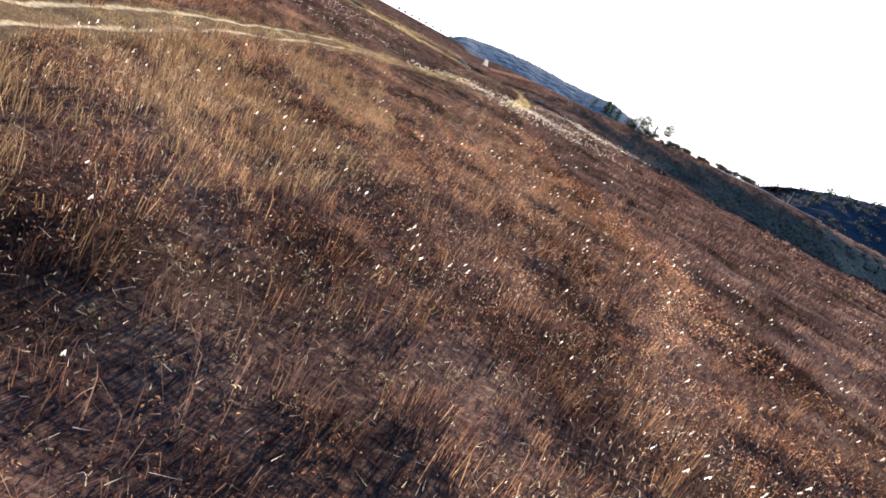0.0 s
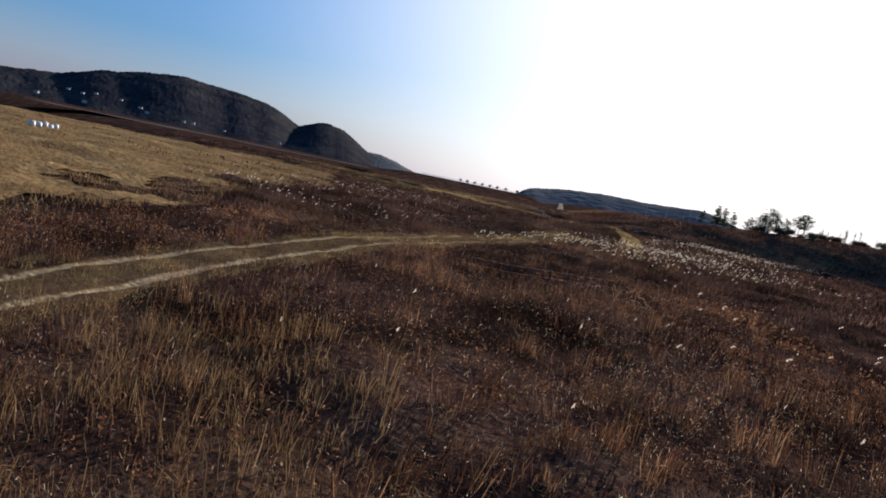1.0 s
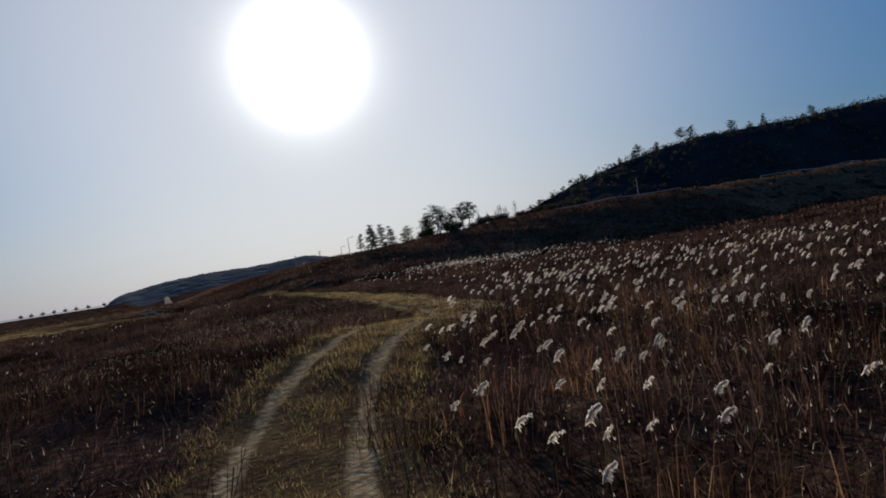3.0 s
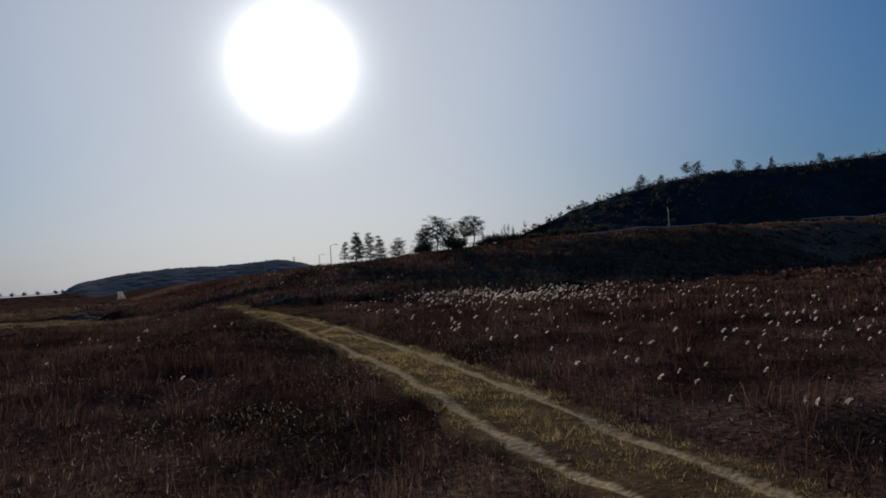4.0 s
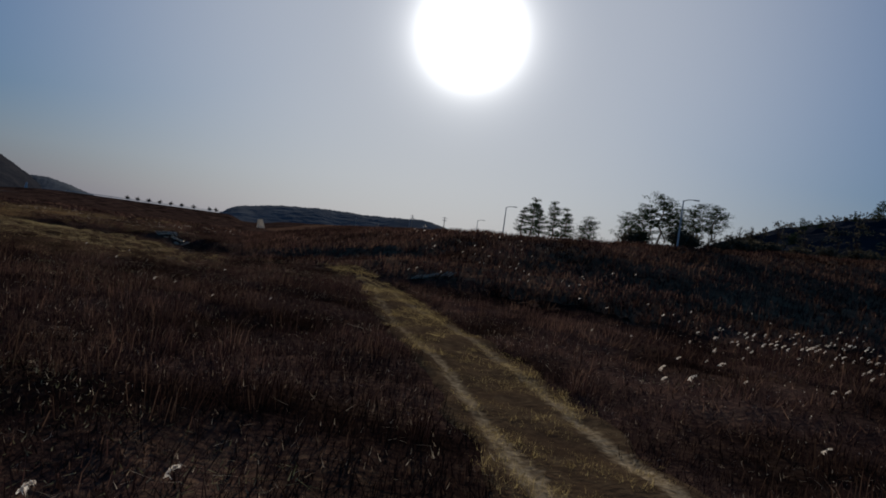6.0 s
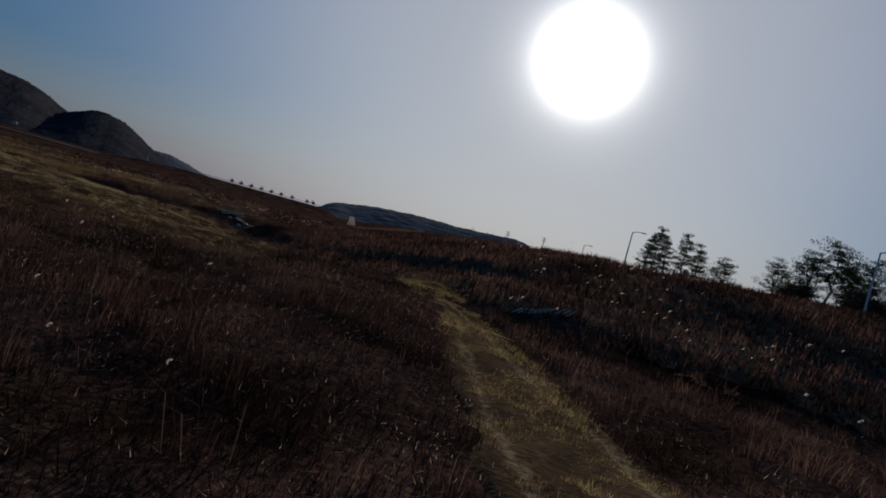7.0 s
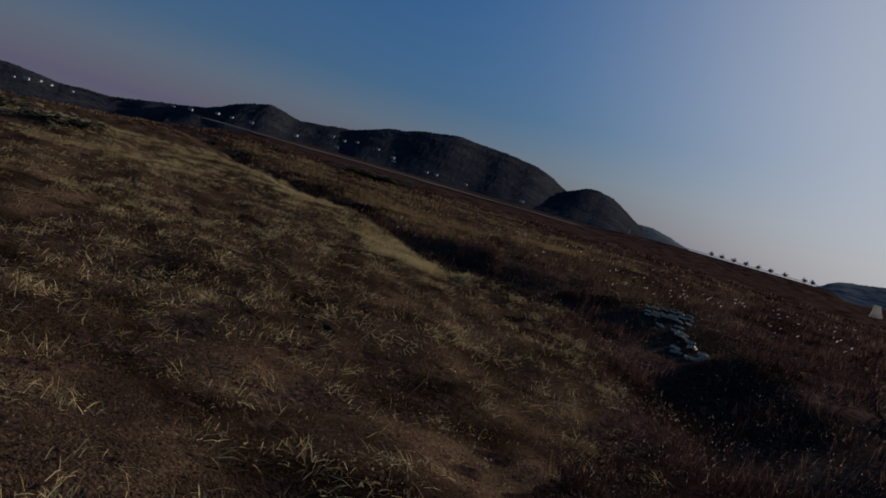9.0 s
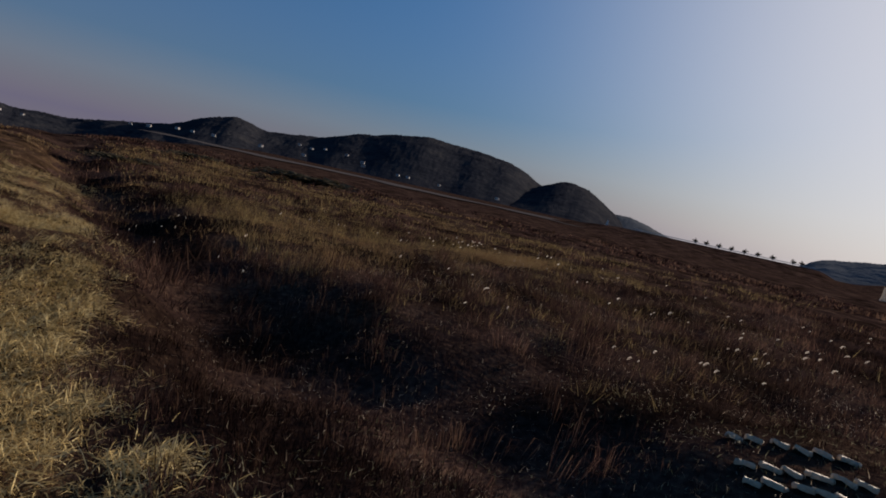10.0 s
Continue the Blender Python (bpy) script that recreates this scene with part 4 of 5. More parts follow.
for q, a in enumerate((-6.9, -6.2, -5.4, -4.6, -3.8, -3.0, -2.1, -0.9, -0.4)):
    ob = shrub if q == 0 else copy_thing(shrub, Matrix())
    ob.matrix_world = pose(5 + 497 * math.sin(radians(a)), 130 + 497 * math.cos(radians(a)), 5.0, 0, 0, 40 * q)
    tagged(ob, group="shrubs along the levee")

dark = bush("low_bush", "low dark evergreen bush on the open plain", 3.4, 13, M_clump, 34, 0.5)
for q, (x, y, s) in enumerate(((-78, 228, 1.0), (-66, 226, 0.8), (-70, 300, 1.5), (-92, 238, 0.9), (-63, 262, 0.7), (-88, 292, 0.9), (-60.5, 192, 0.8), (-51.5, 195, 0.6), (-41, 216, 1.1), (-34, 219, 0.9))):
    ob = dark if q == 0 else copy_thing(dark, Matrix())
    ob.matrix_world = pose(x, y, land_at(x, y) - 0.7, 0, 0, 15 * q)
    ob.scale = (2.6 * s, 1.4 * s, 0.55 * s)
    tagged(ob, group="bushes on the plain")


# the sand flats across the plain
ra = np.radians(np.arange(-46, -9, 0.5))
rv = np.stack([np.stack([5 + d * np.sin(ra), 130 + d * np.cos(ra), 0.45 + 0 * ra], 1) for d in (450 + 26 * np.sin(ra * 31) + 12 * np.sin(ra * 83 + 1), 490, 530, 575 + 22 * np.sin(ra * 23 + 2))])
j = np.arange(rv.shape[0] * rv.shape[1]).reshape(rv.shape[:2])
thing_mesh("sand_flats", rv.reshape(-1, 3), np.stack([j[:-1, :-1], j[:-1, 1:], j[1:, 1:], j[1:, :-1]], -1).reshape(-1, 4), M_sand, "pale sand flats along the far river", "ground", "structure")


# farmhouses and the pale tower at the foot of the mountain
def house(w, d, h):
    ob = empty("farmhouse", Matrix(), "small white farmhouse with a pitched sheet roof", "house", "houses of the village")
    bm = bmesh.new()
    box(bm, (0, 0, h / 2), (w, d, h), bevel=0.04)
    part("wall", bm, M_white, ob)
    bm = bmesh.new()
    pts = [(-w / 2 - 0.5, -d / 2 - 0.5, h), (w / 2 + 0.5, -d / 2 - 0.5, h), (w / 2 + 0.5, d / 2 + 0.5, h), (-w / 2 - 0.5, d / 2 + 0.5, h), (-w / 2 - 0.5, 0, h + d * 0.32), (w / 2 + 0.5, 0, h + d * 0.32)]
    vs = [bm.verts.new(p) for p in pts]
    for q in ((0, 1, 5, 4), (2, 3, 4, 5), (1, 2, 5), (3, 0, 4), (3, 2, 1, 0)):
        bm.faces.new([vs[e] for e in q])
    part("roof", bm, M_roof, ob, "brown sheet roof")
    for sx in (-0.27, 0.27):
        bm = bmesh.new()
        box(bm, (sx * w, -d / 2 - 0.02, h * 0.55), (w * 0.2, 0.1, h * 0.4))
        part("window", bm, M_bark, ob, "dark window")
    return ob


first = house(10, 7, 4.0)
HOUSES = [(-64.9, -1.35, 1150), (-63.7, -1.32, 1120), (-62.0, -1.19, 1100), (-61.2, -1.11, 1090), (-60.5, -1.02, 1120), (-59.7, -1.08, 1080), (-58.3, -1.1, 1080), (-51.5, -0.14, 1050), (-50.3, -0.01, 1060), (-48.3, 0.26, 1050), (-47.2, 0.29, 1040), (-45.7, 0.32, 1050), (-42.1, 0.32, 1040), (-39.6, 1.06, 1180), (-38.6, 0.97, 1170), (-37.6, 1.16, 1190), (-38.8, 0.32, 1040), (-35.8, 1.08, 1180), (-34.4, 0.75, 1150), (-34.1, 0.49, 1060), (-31.2, 0.39, 1050), (-30.4, 0.39, 1060), (-27.8, 0.33, 1050), (-23.0, 0.24, 1050)]
rr = random.Random(4)
for q, (a, el, d) in enumerate(HOUSES):
    ob = first if q == 0 else copy_thing(first, Matrix())
    s = rr.uniform(0.35, 0.62)
    ob.matrix_world = pose(5 + d * math.sin(radians(a)), 130 + d * math.cos(radians(a)), 4 + d * math.tan(radians(el)) - 2.5, 0, 0, rr.uniform(-25, 25) - a * 0.5)
    ob.scale = (s, s, s)

tower = empty("church_tower", pose(5 + 1000 * math.sin(radians(-14.1)), 130 + 1000 * math.cos(radians(-14.1)), 2.0), "slim white tower at the foot of the ridge", "tower")
bm = bmesh.new()
tube(bm, [(0, 0, 0), (0, 0, 7), (0, 0, 7.1), (0, 0, 12)], [3.4, 3.0, 2.2, 1.6], 8)
part("shaft", bm, M_white, tower)
bm = bmesh.new()
tube(bm, [(0, 0, 12), (0, 0, 12.4), (0, 0, 16)], [2.1, 2.0, 0.1], 8)
part("spire", bm, M_white, tower, "pointed white spire")
tower.scale = (0.6, 0.6, 0.6)

# far pale block of unclear kind; its translucent cover is added to brighten it
slab = empty("pale_block", pose(24.5, 428, land_at(24.5, 428), 0, 0, 12), "tapering pale block of unclear kind in far grass", "stack")
bm = bmesh.new()
tube(bm, [(0, 0, -0.3), (-0.3, 0, 2.2), (-0.8, 0, 4.9)], [3.0, 2.1, 1.5], 4)
part("cover", bm, M_pale, slab)
bm = bmesh.new()
box(bm, (-0.8, 0, 4.98), (2.4, 2.4, 0.16), Matrix.Rotation(radians(45), 4, "Z"), 0.03)
part("cap", bm, M_pale, slab)
slab.scale = (0.72, 0.72, 0.72)


# ---- on the road bank: pines, lamps, fences ----
def pine(h, seed, spread=0.30, bare=0.45, lean=0.0, whorls=7, limbs=4, dome=0.0):
    """A pine: bare bent trunk, limbs in whorls, and flat separate pads of needles; dome: how far the crown is an umbrella."""
    rr = np.random.default_rng(seed)
    ob = empty("pine_tree", Matrix(), "slender pine with a bare trunk and layered crown", "tree", "pines on the bank")
    bend = rr.normal(0, 0.03, 2) * h + [lean * h, 0]
    wob = rr.normal(0, 0.012 + 0.02 * dome, (7, 2)) * h
    wob[0] = 0
    trunk = [(bend[0] * t ** 1.5 + w_[0], bend[1] * t ** 1.5 + w_[1], h * 0.96 * t - 0.15) for t, w_ in zip(np.linspace(0, 1, 7), wob)]
    bm = bmesh.new()
    tube(bm, trunk, list(np.linspace(0.022, 0.005, 7) * h), 7)
    part("trunk", bm, M_bark, ob, smooth=True)
    cen, rad = [], []
    for q in range(whorls):
        g = (q + 0.3 * rr.uniform(0, 1)) / (whorls - 0.7)
        t = min(bare + (0.99 - bare) * g, 0.985)
        widest = (1.0 - 0.82 * g ** 1.3) * (1 - dome) + dome * math.sin(math.pi * (0.25 + 0.62 * g))
        k_ = t * 6
        i0 = min(int(k_), 5)
        root = Vector(trunk[i0]).lerp(Vector(trunk[i0 + 1]), k_ - i0)
        turn_ = rr.uniform(0, 6.28)
        for e in range(limbs if g < 0.9 else 2):
            a = turn_ + e * 6.283 / limbs + rr.uniform(-0.5, 0.5)
            reach = spread * h * widest * rr.uniform(0.55, 1.15)
            end = root + Vector((math.cos(a) * reach, math.sin(a) * reach, rr.uniform(0.0, 0.05) * h + 0.10 * dome * reach))
            bm = bmesh.new()
            tube(bm, [root, root.lerp(end, 0.5) + Vector((0, 0, -0.012 * h)), end], [0.0065 * h, 0.004 * h, 0.0015 * h], 5)
            part("limb", bm, M_bark, ob)
            for u_, size_ in ((1.0, 1.0), (0.62, 0.8), (0.34, 0.55)):
                if u_ < 0.5 and reach < 0.14 * h:
                    continue
                cen.append(np.array(root.lerp(end, u_)) + np.array([*rr.normal(0, 0.022 * h, 2), 0.012 * h + rr.normal(0, (0.012 + 0.03 * dome) * h)]))
                rad.append(rr.uniform(0.055, 0.10) * h * size_ * (1 + 0.25 * dome))
    cv_, cf_ = leaf_clumps(np.array(cen), np.array(rad), 52, 0.018 * h, seed + 7, 0.46)
    part_mesh("crown", mesh_of("crown", cv_, cf_, M_needle), ob, "dark green needles in flat layers")
    return ob


PINES = [pine(5.0, 21, 0.20, 0.36, 0.06, 7, 4), pine(5.0, 22, 0.23, 0.30, 0.0, 9, 4), pine(5.0, 23, 0.25, 0.20, 0.0, 9, 5), pine(5.0, 24, 0.36, 0.26, 0.05, 8, 6, 0.7), pine(5.0, 25, 0.36, 0.44, 0.10, 6, 6, 0.9)]
STANDS = [(0, 48.9, 220.2, 5.0, 10), (1, 56.9, 234.1, 8.0, 80), (0, 56.4, 229.9, 6.6, 160), (1, 57.3, 227.3, 7.2, 220), (2, 60.3, 229.3, 6.7, 300), (3, 66.5, 233.5, 6.6, 30), (3, 68.5, 225.0, 5.7, 200), (3, 62.4, 213.0, 5.9, 20), (4, 64.2, 211.4, 7.4, 50), (3, 66.6, 211.8, 5.0, 140), (4, 74.5, 218.5, 7.0, 250), (4, 73.2, 213.0, 6.6, 10), (3, 70.0, 215.0, 5.0, 90)]
HILL_STANDS = [(3, 189, 312, 6.0, 0), (4, 195, 313, 6.5, 100), (3, 205, 316, 5.0, 60), (4, 238, 320, 7.0, 150), (3, 232, 318, 6.0, 20), (4, 268, 320, 8.5, 210), (3, 276, 321, 8.5, 280), (4, 300, 314, 7.5, 40), (2, 318, 308, 7.0, 70), (3, 345, 298, 6.5, 130), (2, 224, 320, 5.0, 320), (3, 252, 322, 5.5, 15)]
used = set()
for kind_, x, y, h, turn in STANDS + HILL_STANDS:
    ob = PINES[kind_] if kind_ not in used else copy_thing(PINES[kind_], Matrix())
    used.add(kind_)
    d = np.hypot(sp[:, 0] - x, sp[:, 1] - y)
    z = land_at(x, y) if y < 250 else sp[d.argmin(), 2] - 0.6
    ob.matrix_world = pose(x, y, z - 0.05, 0, 0, turn)
    ob.scale = (h / 5, h / 5, h / 5)


def bare_tree(h, seed):
    rr = np.random.default_rng(seed)
    ob = empty("bare_tree", Matrix(), "leafless thin winter tree on the bank", "tree", "bare trees on the bank")
    bm = bmesh.new()
    tube(bm, [(0, 0, -0.1), (0.02 * h, 0, 0.5 * h), (0, 0.02 * h, h)], [0.016 * h, 0.010 * h, 0.002 * h], 6)
    part("trunk", bm, M_bark, ob)
    bm = bmesh.new()
    for q in range(34):
        t = rr.uniform(0.25, 0.95)
        a = rr.uniform(0, 6.28)
        l_ = 0.32 * h * (1.1 - t)
        p = Vector((0.01 * h, 0.01 * h, t * h))
        tube(bm, [p, p + Vector((math.cos(a) * l_ * 0.5, math.sin(a) * l_ * 0.5, l_ * 0.6)), p + Vector((math.cos(a) * l_ * 0.8, math.sin(a) * l_ * 0.8, l_ * 1.3))], [0.005 * h, 0.003 * h, 0.001 * h], 4)
    part("twigs", bm, M_bark, ob)
    return ob


bt = bare_tree(5.5, 31)
for q in range(26):
    ob = bt if q == 0 else copy_thing(bt, Matrix())
    x, y = 80 + q * 1.5 + rr.uniform(-1, 1), 222 - q * 0.25 + rr.uniform(-4, 8)
    ob.matrix_world = pose(x, y, land_at(x, y), 0, 0, rr.uniform(0, 360))
    s = rr.uniform(0.55, 1.05)
    ob.scale = (s, s, s)
thicket = bush("thicket_bush", "dense dark bush in the thicket on the bank", 2.6, 41, M_clump, 30, 0.8)
for q in range(30):
    ob = thicket if q == 0 else copy_thing(thicket, Matrix())
    x, y = 61 + q * 1.75 + rr.uniform(-1, 1), 211 - q * 0.1 + rr.uniform(-3, 6)
    ob.matrix_world = pose(x, y, land_at(x, y) - 0.05, 0, 0, rr.uniform(0, 360))
    s = rr.uniform(0.55, 1.0)
    ob.scale = (s * 1.2, s * 1.2, s)
    tagged(ob, group="thicket on the bank")


def street_lamp(h, arm):
    ob = empty("street_lamp", Matrix(), "tall galvanised street lamp with a single arm", "street lamp", "lamps along the road")
    bm = bmesh.new()
    tube(bm, [(0, 0, -0.1), (0, 0, h * 0.5), (0, 0, h)], [0.09, 0.07, 0.05], 8)
    part("pole", bm, M_steel, ob)
    bm = bmesh.new()
    tube(bm, [(0, 0, h - 0.05), (arm * 0.5, 0, h + 0.12), (arm, 0, h + 0.14)], [0.04, 0.035, 0.03], 6)
    part("arm", bm, M_steel, ob)
    bm = bmesh.new()
    box(bm, (arm + 0.18, 0, h + 0.13), (0.5, 0.2, 0.1), bevel=0.03)
    part("lamp_head", bm, M_steel, ob)
    return ob


lamp = street_lamp(4.3, 0.9)
for q, (x, y, s) in enumerate(((44.7, 216.2, 1.0), (60.1, 202.3, 1.3), (59.6, 265, 1.1), (68, 350, 1.2))):
    ob = lamp if q == 0 else copy_thing(lamp, Matrix())
    ob.matrix_world = pose(x, y, land_at(x, y), 0, 0, -25)
    ob.scale = (s, s, s)


def utility_pole(h):
    ob = empty("utility_pole", Matrix(), "grey utility pole with two crossarms", "utility pole", "poles along the road")
    bm = bmesh.new()
    tube(bm, [(0, 0, -0.1), (0, 0, h)], [0.13, 0.09], 8)
    part("pole", bm, M_stone, ob)
    for z in (h - 0.3, h - 0.9):
        bm = bmesh.new()
        box(bm, (0, 0, z), (1.5, 0.09, 0.09), bevel=0.01)
        part("crossarm", bm, M_steel, ob)
    return ob


up = utility_pole(5.6)
for q, (x, y, s) in enumerate(((63.8, 300, 1.0), (66.0, 340, 1.1), (68.5, 400, 1.2), (112.5, 198.5, 0.85), (69.5, 221, 0.9), (72, 470, 1.2))):
    ob = up if q == 0 else copy_thing(up, Matrix())
    ob.matrix_world = pose(x, y, land_at(x, y), 0, 0, 15 + 9 * q)
    ob.scale = (s, s, s)


def rail_fence(name, label, pts, h, material, rails, every, category="fence"):
    """Posts along a line with rails between them."""
    ob = empty(name, Matrix(), label, category)
    ln = spline(np.array(pts, float), every)
    zs = land(ln[:, 0], ln[:, 1])
    for (x, y), z in zip(ln[:, :2], zs):
        bm = bmesh.new()
        box(bm, (x, y, z + h / 2 - 0.1), (0.09, 0.09, h + 0.2), bevel=0.01)
        part("post", bm, material, ob)
    for level in rails:
        for a, b, za, zb in zip(ln, ln[1:], zs, zs[1:]):
            p, q_ = Vector((a[0], a[1], za + h * level)), Vector((b[0], b[1], zb + h * level))
            bm = bmesh.new()
            m = (q_ - p).to_track_quat("X", "Z").to_matrix().to_4x4()
            box(bm, (p + q_) / 2, ((q_ - p).length, 0.04, 0.16), m, 0.008)
            part("rail", bm, material, ob)
    return ob


rail_fence("wooden_fence", "weathered wooden rail fence under the pines", [(46.5, 215.0), (48.6, 216.4), (53.0, 219.2), (57.6, 221.8)], 0.85, M_wood, (0.55, 0.95), 1.4)
rail_fence("guard_fence", "pale steel guard fence along the top of the bank", [(86, 196), (100, 196.5), (112, 196.5), (124, 196)], 0.6, M_steel, (0.9,), 3.0)
rail_fence("guard_fence", "pale steel guard fence along the top of the bank", [(150, 193), (165, 192), (190, 190)], 0.6, M_steel, (0.9,), 4.0)


# ---- silver grass ----
WIND = np.array([0.86, -0.30])


def plume_mesh(seed, strands, length, nods):
    """A drooping feathery head: strands combed to one side from a curved spine."""
    r = np.random.default_rng(seed)
    t = r.uniform(0.0, 1.0, strands)
    nod = r.uniform(*nods)
    d = WIND / np.linalg.norm(WIND)
    spine = lambda s: np.stack([d[0] * length * 1.1 * nod * s ** 1.4, d[1] * length * 1.1 * nod * s ** 1.4, length * (1.15 * s - 0.6 * nod * s ** 2)], 1)
    root = spine(t)
    out = r.normal(0, 0.17, (strands, 3)) + np.array([d[0] * (0.25 + 0.5 * nod), d[1] * (0.25 + 0.5 * nod), 0.75 - 0.6 * nod])
    out /= np.linalg.norm(out, axis=1)[:, None]
    ln = length * (0.24 + 0.30 * (1 - t)) * r.uniform(0.7, 1.2, strands)
    mid = root + out * (ln * 0.55)[:, None] + [0, 0, 0.02]
    tip = root + out * ln[:, None] - np.stack([0 * t, 0 * t, 0.35 * ln], 1)
    s = r.normal(0, 1, (strands, 3))
    s *= (length * (0.036 if strands > 60 else 0.085) / np.linalg.norm(s, axis=1))[:, None]
    v = np.stack([root - s * 0.5, root + s * 0.5, mid - s, mid + s, tip], 1).reshape(-1, 3)
    o = (np.arange(strands) * 5)[:, None]
    return v, np.concatenate([o + [0, 1, 3], o + [0, 3, 2], o + [2, 3, 4]])


def plant_stalk(h):
    bm = bmesh.new()
    tube(bm, [(0, 0, -0.05), (0.02, 0.01, h * 0.5), (0.0, 0.0, h)], [0.006, 0.005, 0.003], 4)
    return bm


def silver_grass(h, seed):
    ob = empty("silver_grass", Matrix(), "silver grass stalk with a pale feathery drooping plume", "reed", "silver grass beside the track")
    part("stalk", plant_stalk(h), M_stem, ob)
    v, f = plume_mesh(seed, 200, 0.13, (0.55, 0.95))
    me = mesh_of("plume", v + [0, 0, h], f, M_plume)
    part_mesh("plume", me, ob, "pale silvery feathery plume")
    r = np.random.default_rng(seed)
    k = 9
    lv_, lf = blades(r.normal(0, 0.05, k), r.normal(0, 0.05, k), r.uniform(0.5, 0.95, k) * h, r.uniform(0.01, 0.018, k), np.full(k, 0.28), seed + 3, 2, base=np.full(k, -0.03))
    part_mesh("leaves", mesh_of("leaves", lv_, lf, M_red), ob, "dry curling leaves")
    return ob


def beside_track(x, y):
    d, side, _ = near_line(x, y, TRACK_FINE)
    return d, side


r = np.random.default_rng(71)
protos = [silver_grass(h, 80 + q) for q, h in enumerate((0.8, 0.95, 1.05, 0.9, 1.0, 0.85))]
# the stand beside the track that the path brushes
x, y = r.uniform(-6, 22, 4000), r.uniform(70, 116, 4000)
d, side = beside_track(x, y)
keep = (side < 0) & (d > 1.9) & (d < 14) & (r.uniform(0, 1, 4000) < np.clip(1.25 - d / 13, 0.1, 1) * (0.25 + patchy(x, y, 1.3, 0.4)) * np.where((y < 85) & (d > 3.0), 0.7 * np.clip((y - 77.5) / 3.5, 0, 1), np.where(y > 102, 0.3, 1.0)))
x, y = x[keep][:250], y[keep][:250]
for q, (px, py) in enumerate(zip(x, y)):
    p = protos[q % 6]
    ob = p if q < 6 else copy_thing(p, Matrix())
    s = r.uniform(0.8, 1.15)
    ob.matrix_world = pose(px, py, land_at(px, py), 0, 0, r.uniform(-35, 35))
    ob.scale = (s, s, s)


def plume_field(name, label, x, y, heights, strands, seed, length, nods):
    """Stalks and plumes of a whole stand in one mesh each."""
    rr = np.random.default_rng(seed)
    z = land(x, y)
    V, F, o = [], [], 0
    variants = [plume_mesh(seed + q, strands, length, nods) for q in range(10)]
    for q in range(len(x)):
        v, f = variants[q % 10]
        a = rr.uniform(-0.6, 0.6)
        s = rr.uniform(0.65, 1.25)
        m = np.array([[math.cos(a), -math.sin(a), 0], [math.sin(a), math.cos(a), 0], [0, 0, 1]]) * s
        V.append(v @ m.T + [x[q], y[q], z[q] + heights[q]])
        F.append(f + o)
        o += len(v)
    thing_mesh(name, np.vstack(V), np.vstack(F), M_plume, label, "reeds", "stuff")
    lean = np.full(len(x), 0.02)
    sv, sf = blades(x, y, heights + 0.03, np.full(len(x), 0.014), lean, seed + 5, 1)
    thing_mesh(name + "_stalks", sv, sf, M_stem, "thin dry stalks of the silver grass stand", "reeds", "stuff")


def pick(k, seed, box_, rule, limit):
    rr = np.random.default_rng(seed)
    x, y = rr.uniform(box_[0], box_[1], k), rr.uniform(box_[2], box_[3], k)
    m = rule(x, y, rr.uniform(0, 1, k))
    return x[m][:limit], y[m][:limit]


def stand_a(x, y, u):
    d, side = beside_track(x, y)
    return (side < 0) & (d > 2) & (u < np.clip(1.2 - d / 24, 0.06, 1) * patchy(x, y, 0.9, 0.4) ** 0.8 * np.where(y > 104, 0.4, 1.0) * np.where((y < 85) & (d > 3.0), 0.7 * np.clip((y - 77.5) / 3.5, 0, 1), 1.0))


def stand_b(x, y, u):
    d, side = beside_track(x, y)
    core = np.exp(-((x - 31) / 8) ** 2 - ((y - 143) / 10) ** 2) + 0.7 * np.exp(-((x - 45) / 7) ** 2 - ((y - 158) / 10) ** 2) + 0.12 * np.exp(-((x - 33) / 6) ** 2 - ((y - 190) / 18) ** 2)
    return (side < 0) & (d > 2.5) & (u < core * (0.3 + patchy(x, y, 0.9, 1.4)))


def sparse(x, y, u):
    return off_track(x, y, 2.0) & (u < patchy(x, y, 1.0, 2.2) ** 2)


def early(x, y, u):
    return sparse(x, y, u) & (u < np.interp(y, [27, 36], [0.9, 0.06]) * (0.35 + 0.65 * np.exp(-((x - 1.5) / 5) ** 2)))


STANDS_OF_REED = [
    ("silver_grass_stand", (-6, 34, 66, 132), stand_a, 6000, 900, 22, 0.125, 1.05),
    ("silver_grass_stand", (18, 66, 125, 212), stand_b, 8500, 1150, 11, 0.155, 1.2),
    ("silver_grass_stand", (-28, -6, 66, 142), sparse, 1500, 330, 14, 0.13, 0.95),
    ("silver_grass_stand", (-6, 14, 118, 186), sparse, 400, 30, 26, 0.13, 0.9),
    ("silver_grass_stand", (-22, 14, 233, 266), sparse, 500, 130, 16, 0.14, 0.9),
    ("silver_grass_stand", (24, 44, 158, 196), sparse, 500, 18, 22, 0.14, 1.0),
    ("silver_grass_stand", (-13, 16, 4, 52), early, 4200, 300, 9, 0.11, 0.9),
    ("silver_grass_stand", (2, 40, 40, 70), sparse, 700, 50, 12, 0.14, 0.9),
]
for q, (name, bx, rule, k, limit, strands, length, h) in enumerate(STANDS_OF_REED):
    x, y = pick(k, 500 + q, bx, rule, limit)
    rr2 = np.random.default_rng(600 + q)
    plume_field(name, "stand of silver grass with pale backlit plumes", x, y, h * rr2.uniform(0.75, 1.15, len(x)), strands, 700 + 20 * q, length, (0.15, 0.5) if rule is early else (0.6, 1.05))


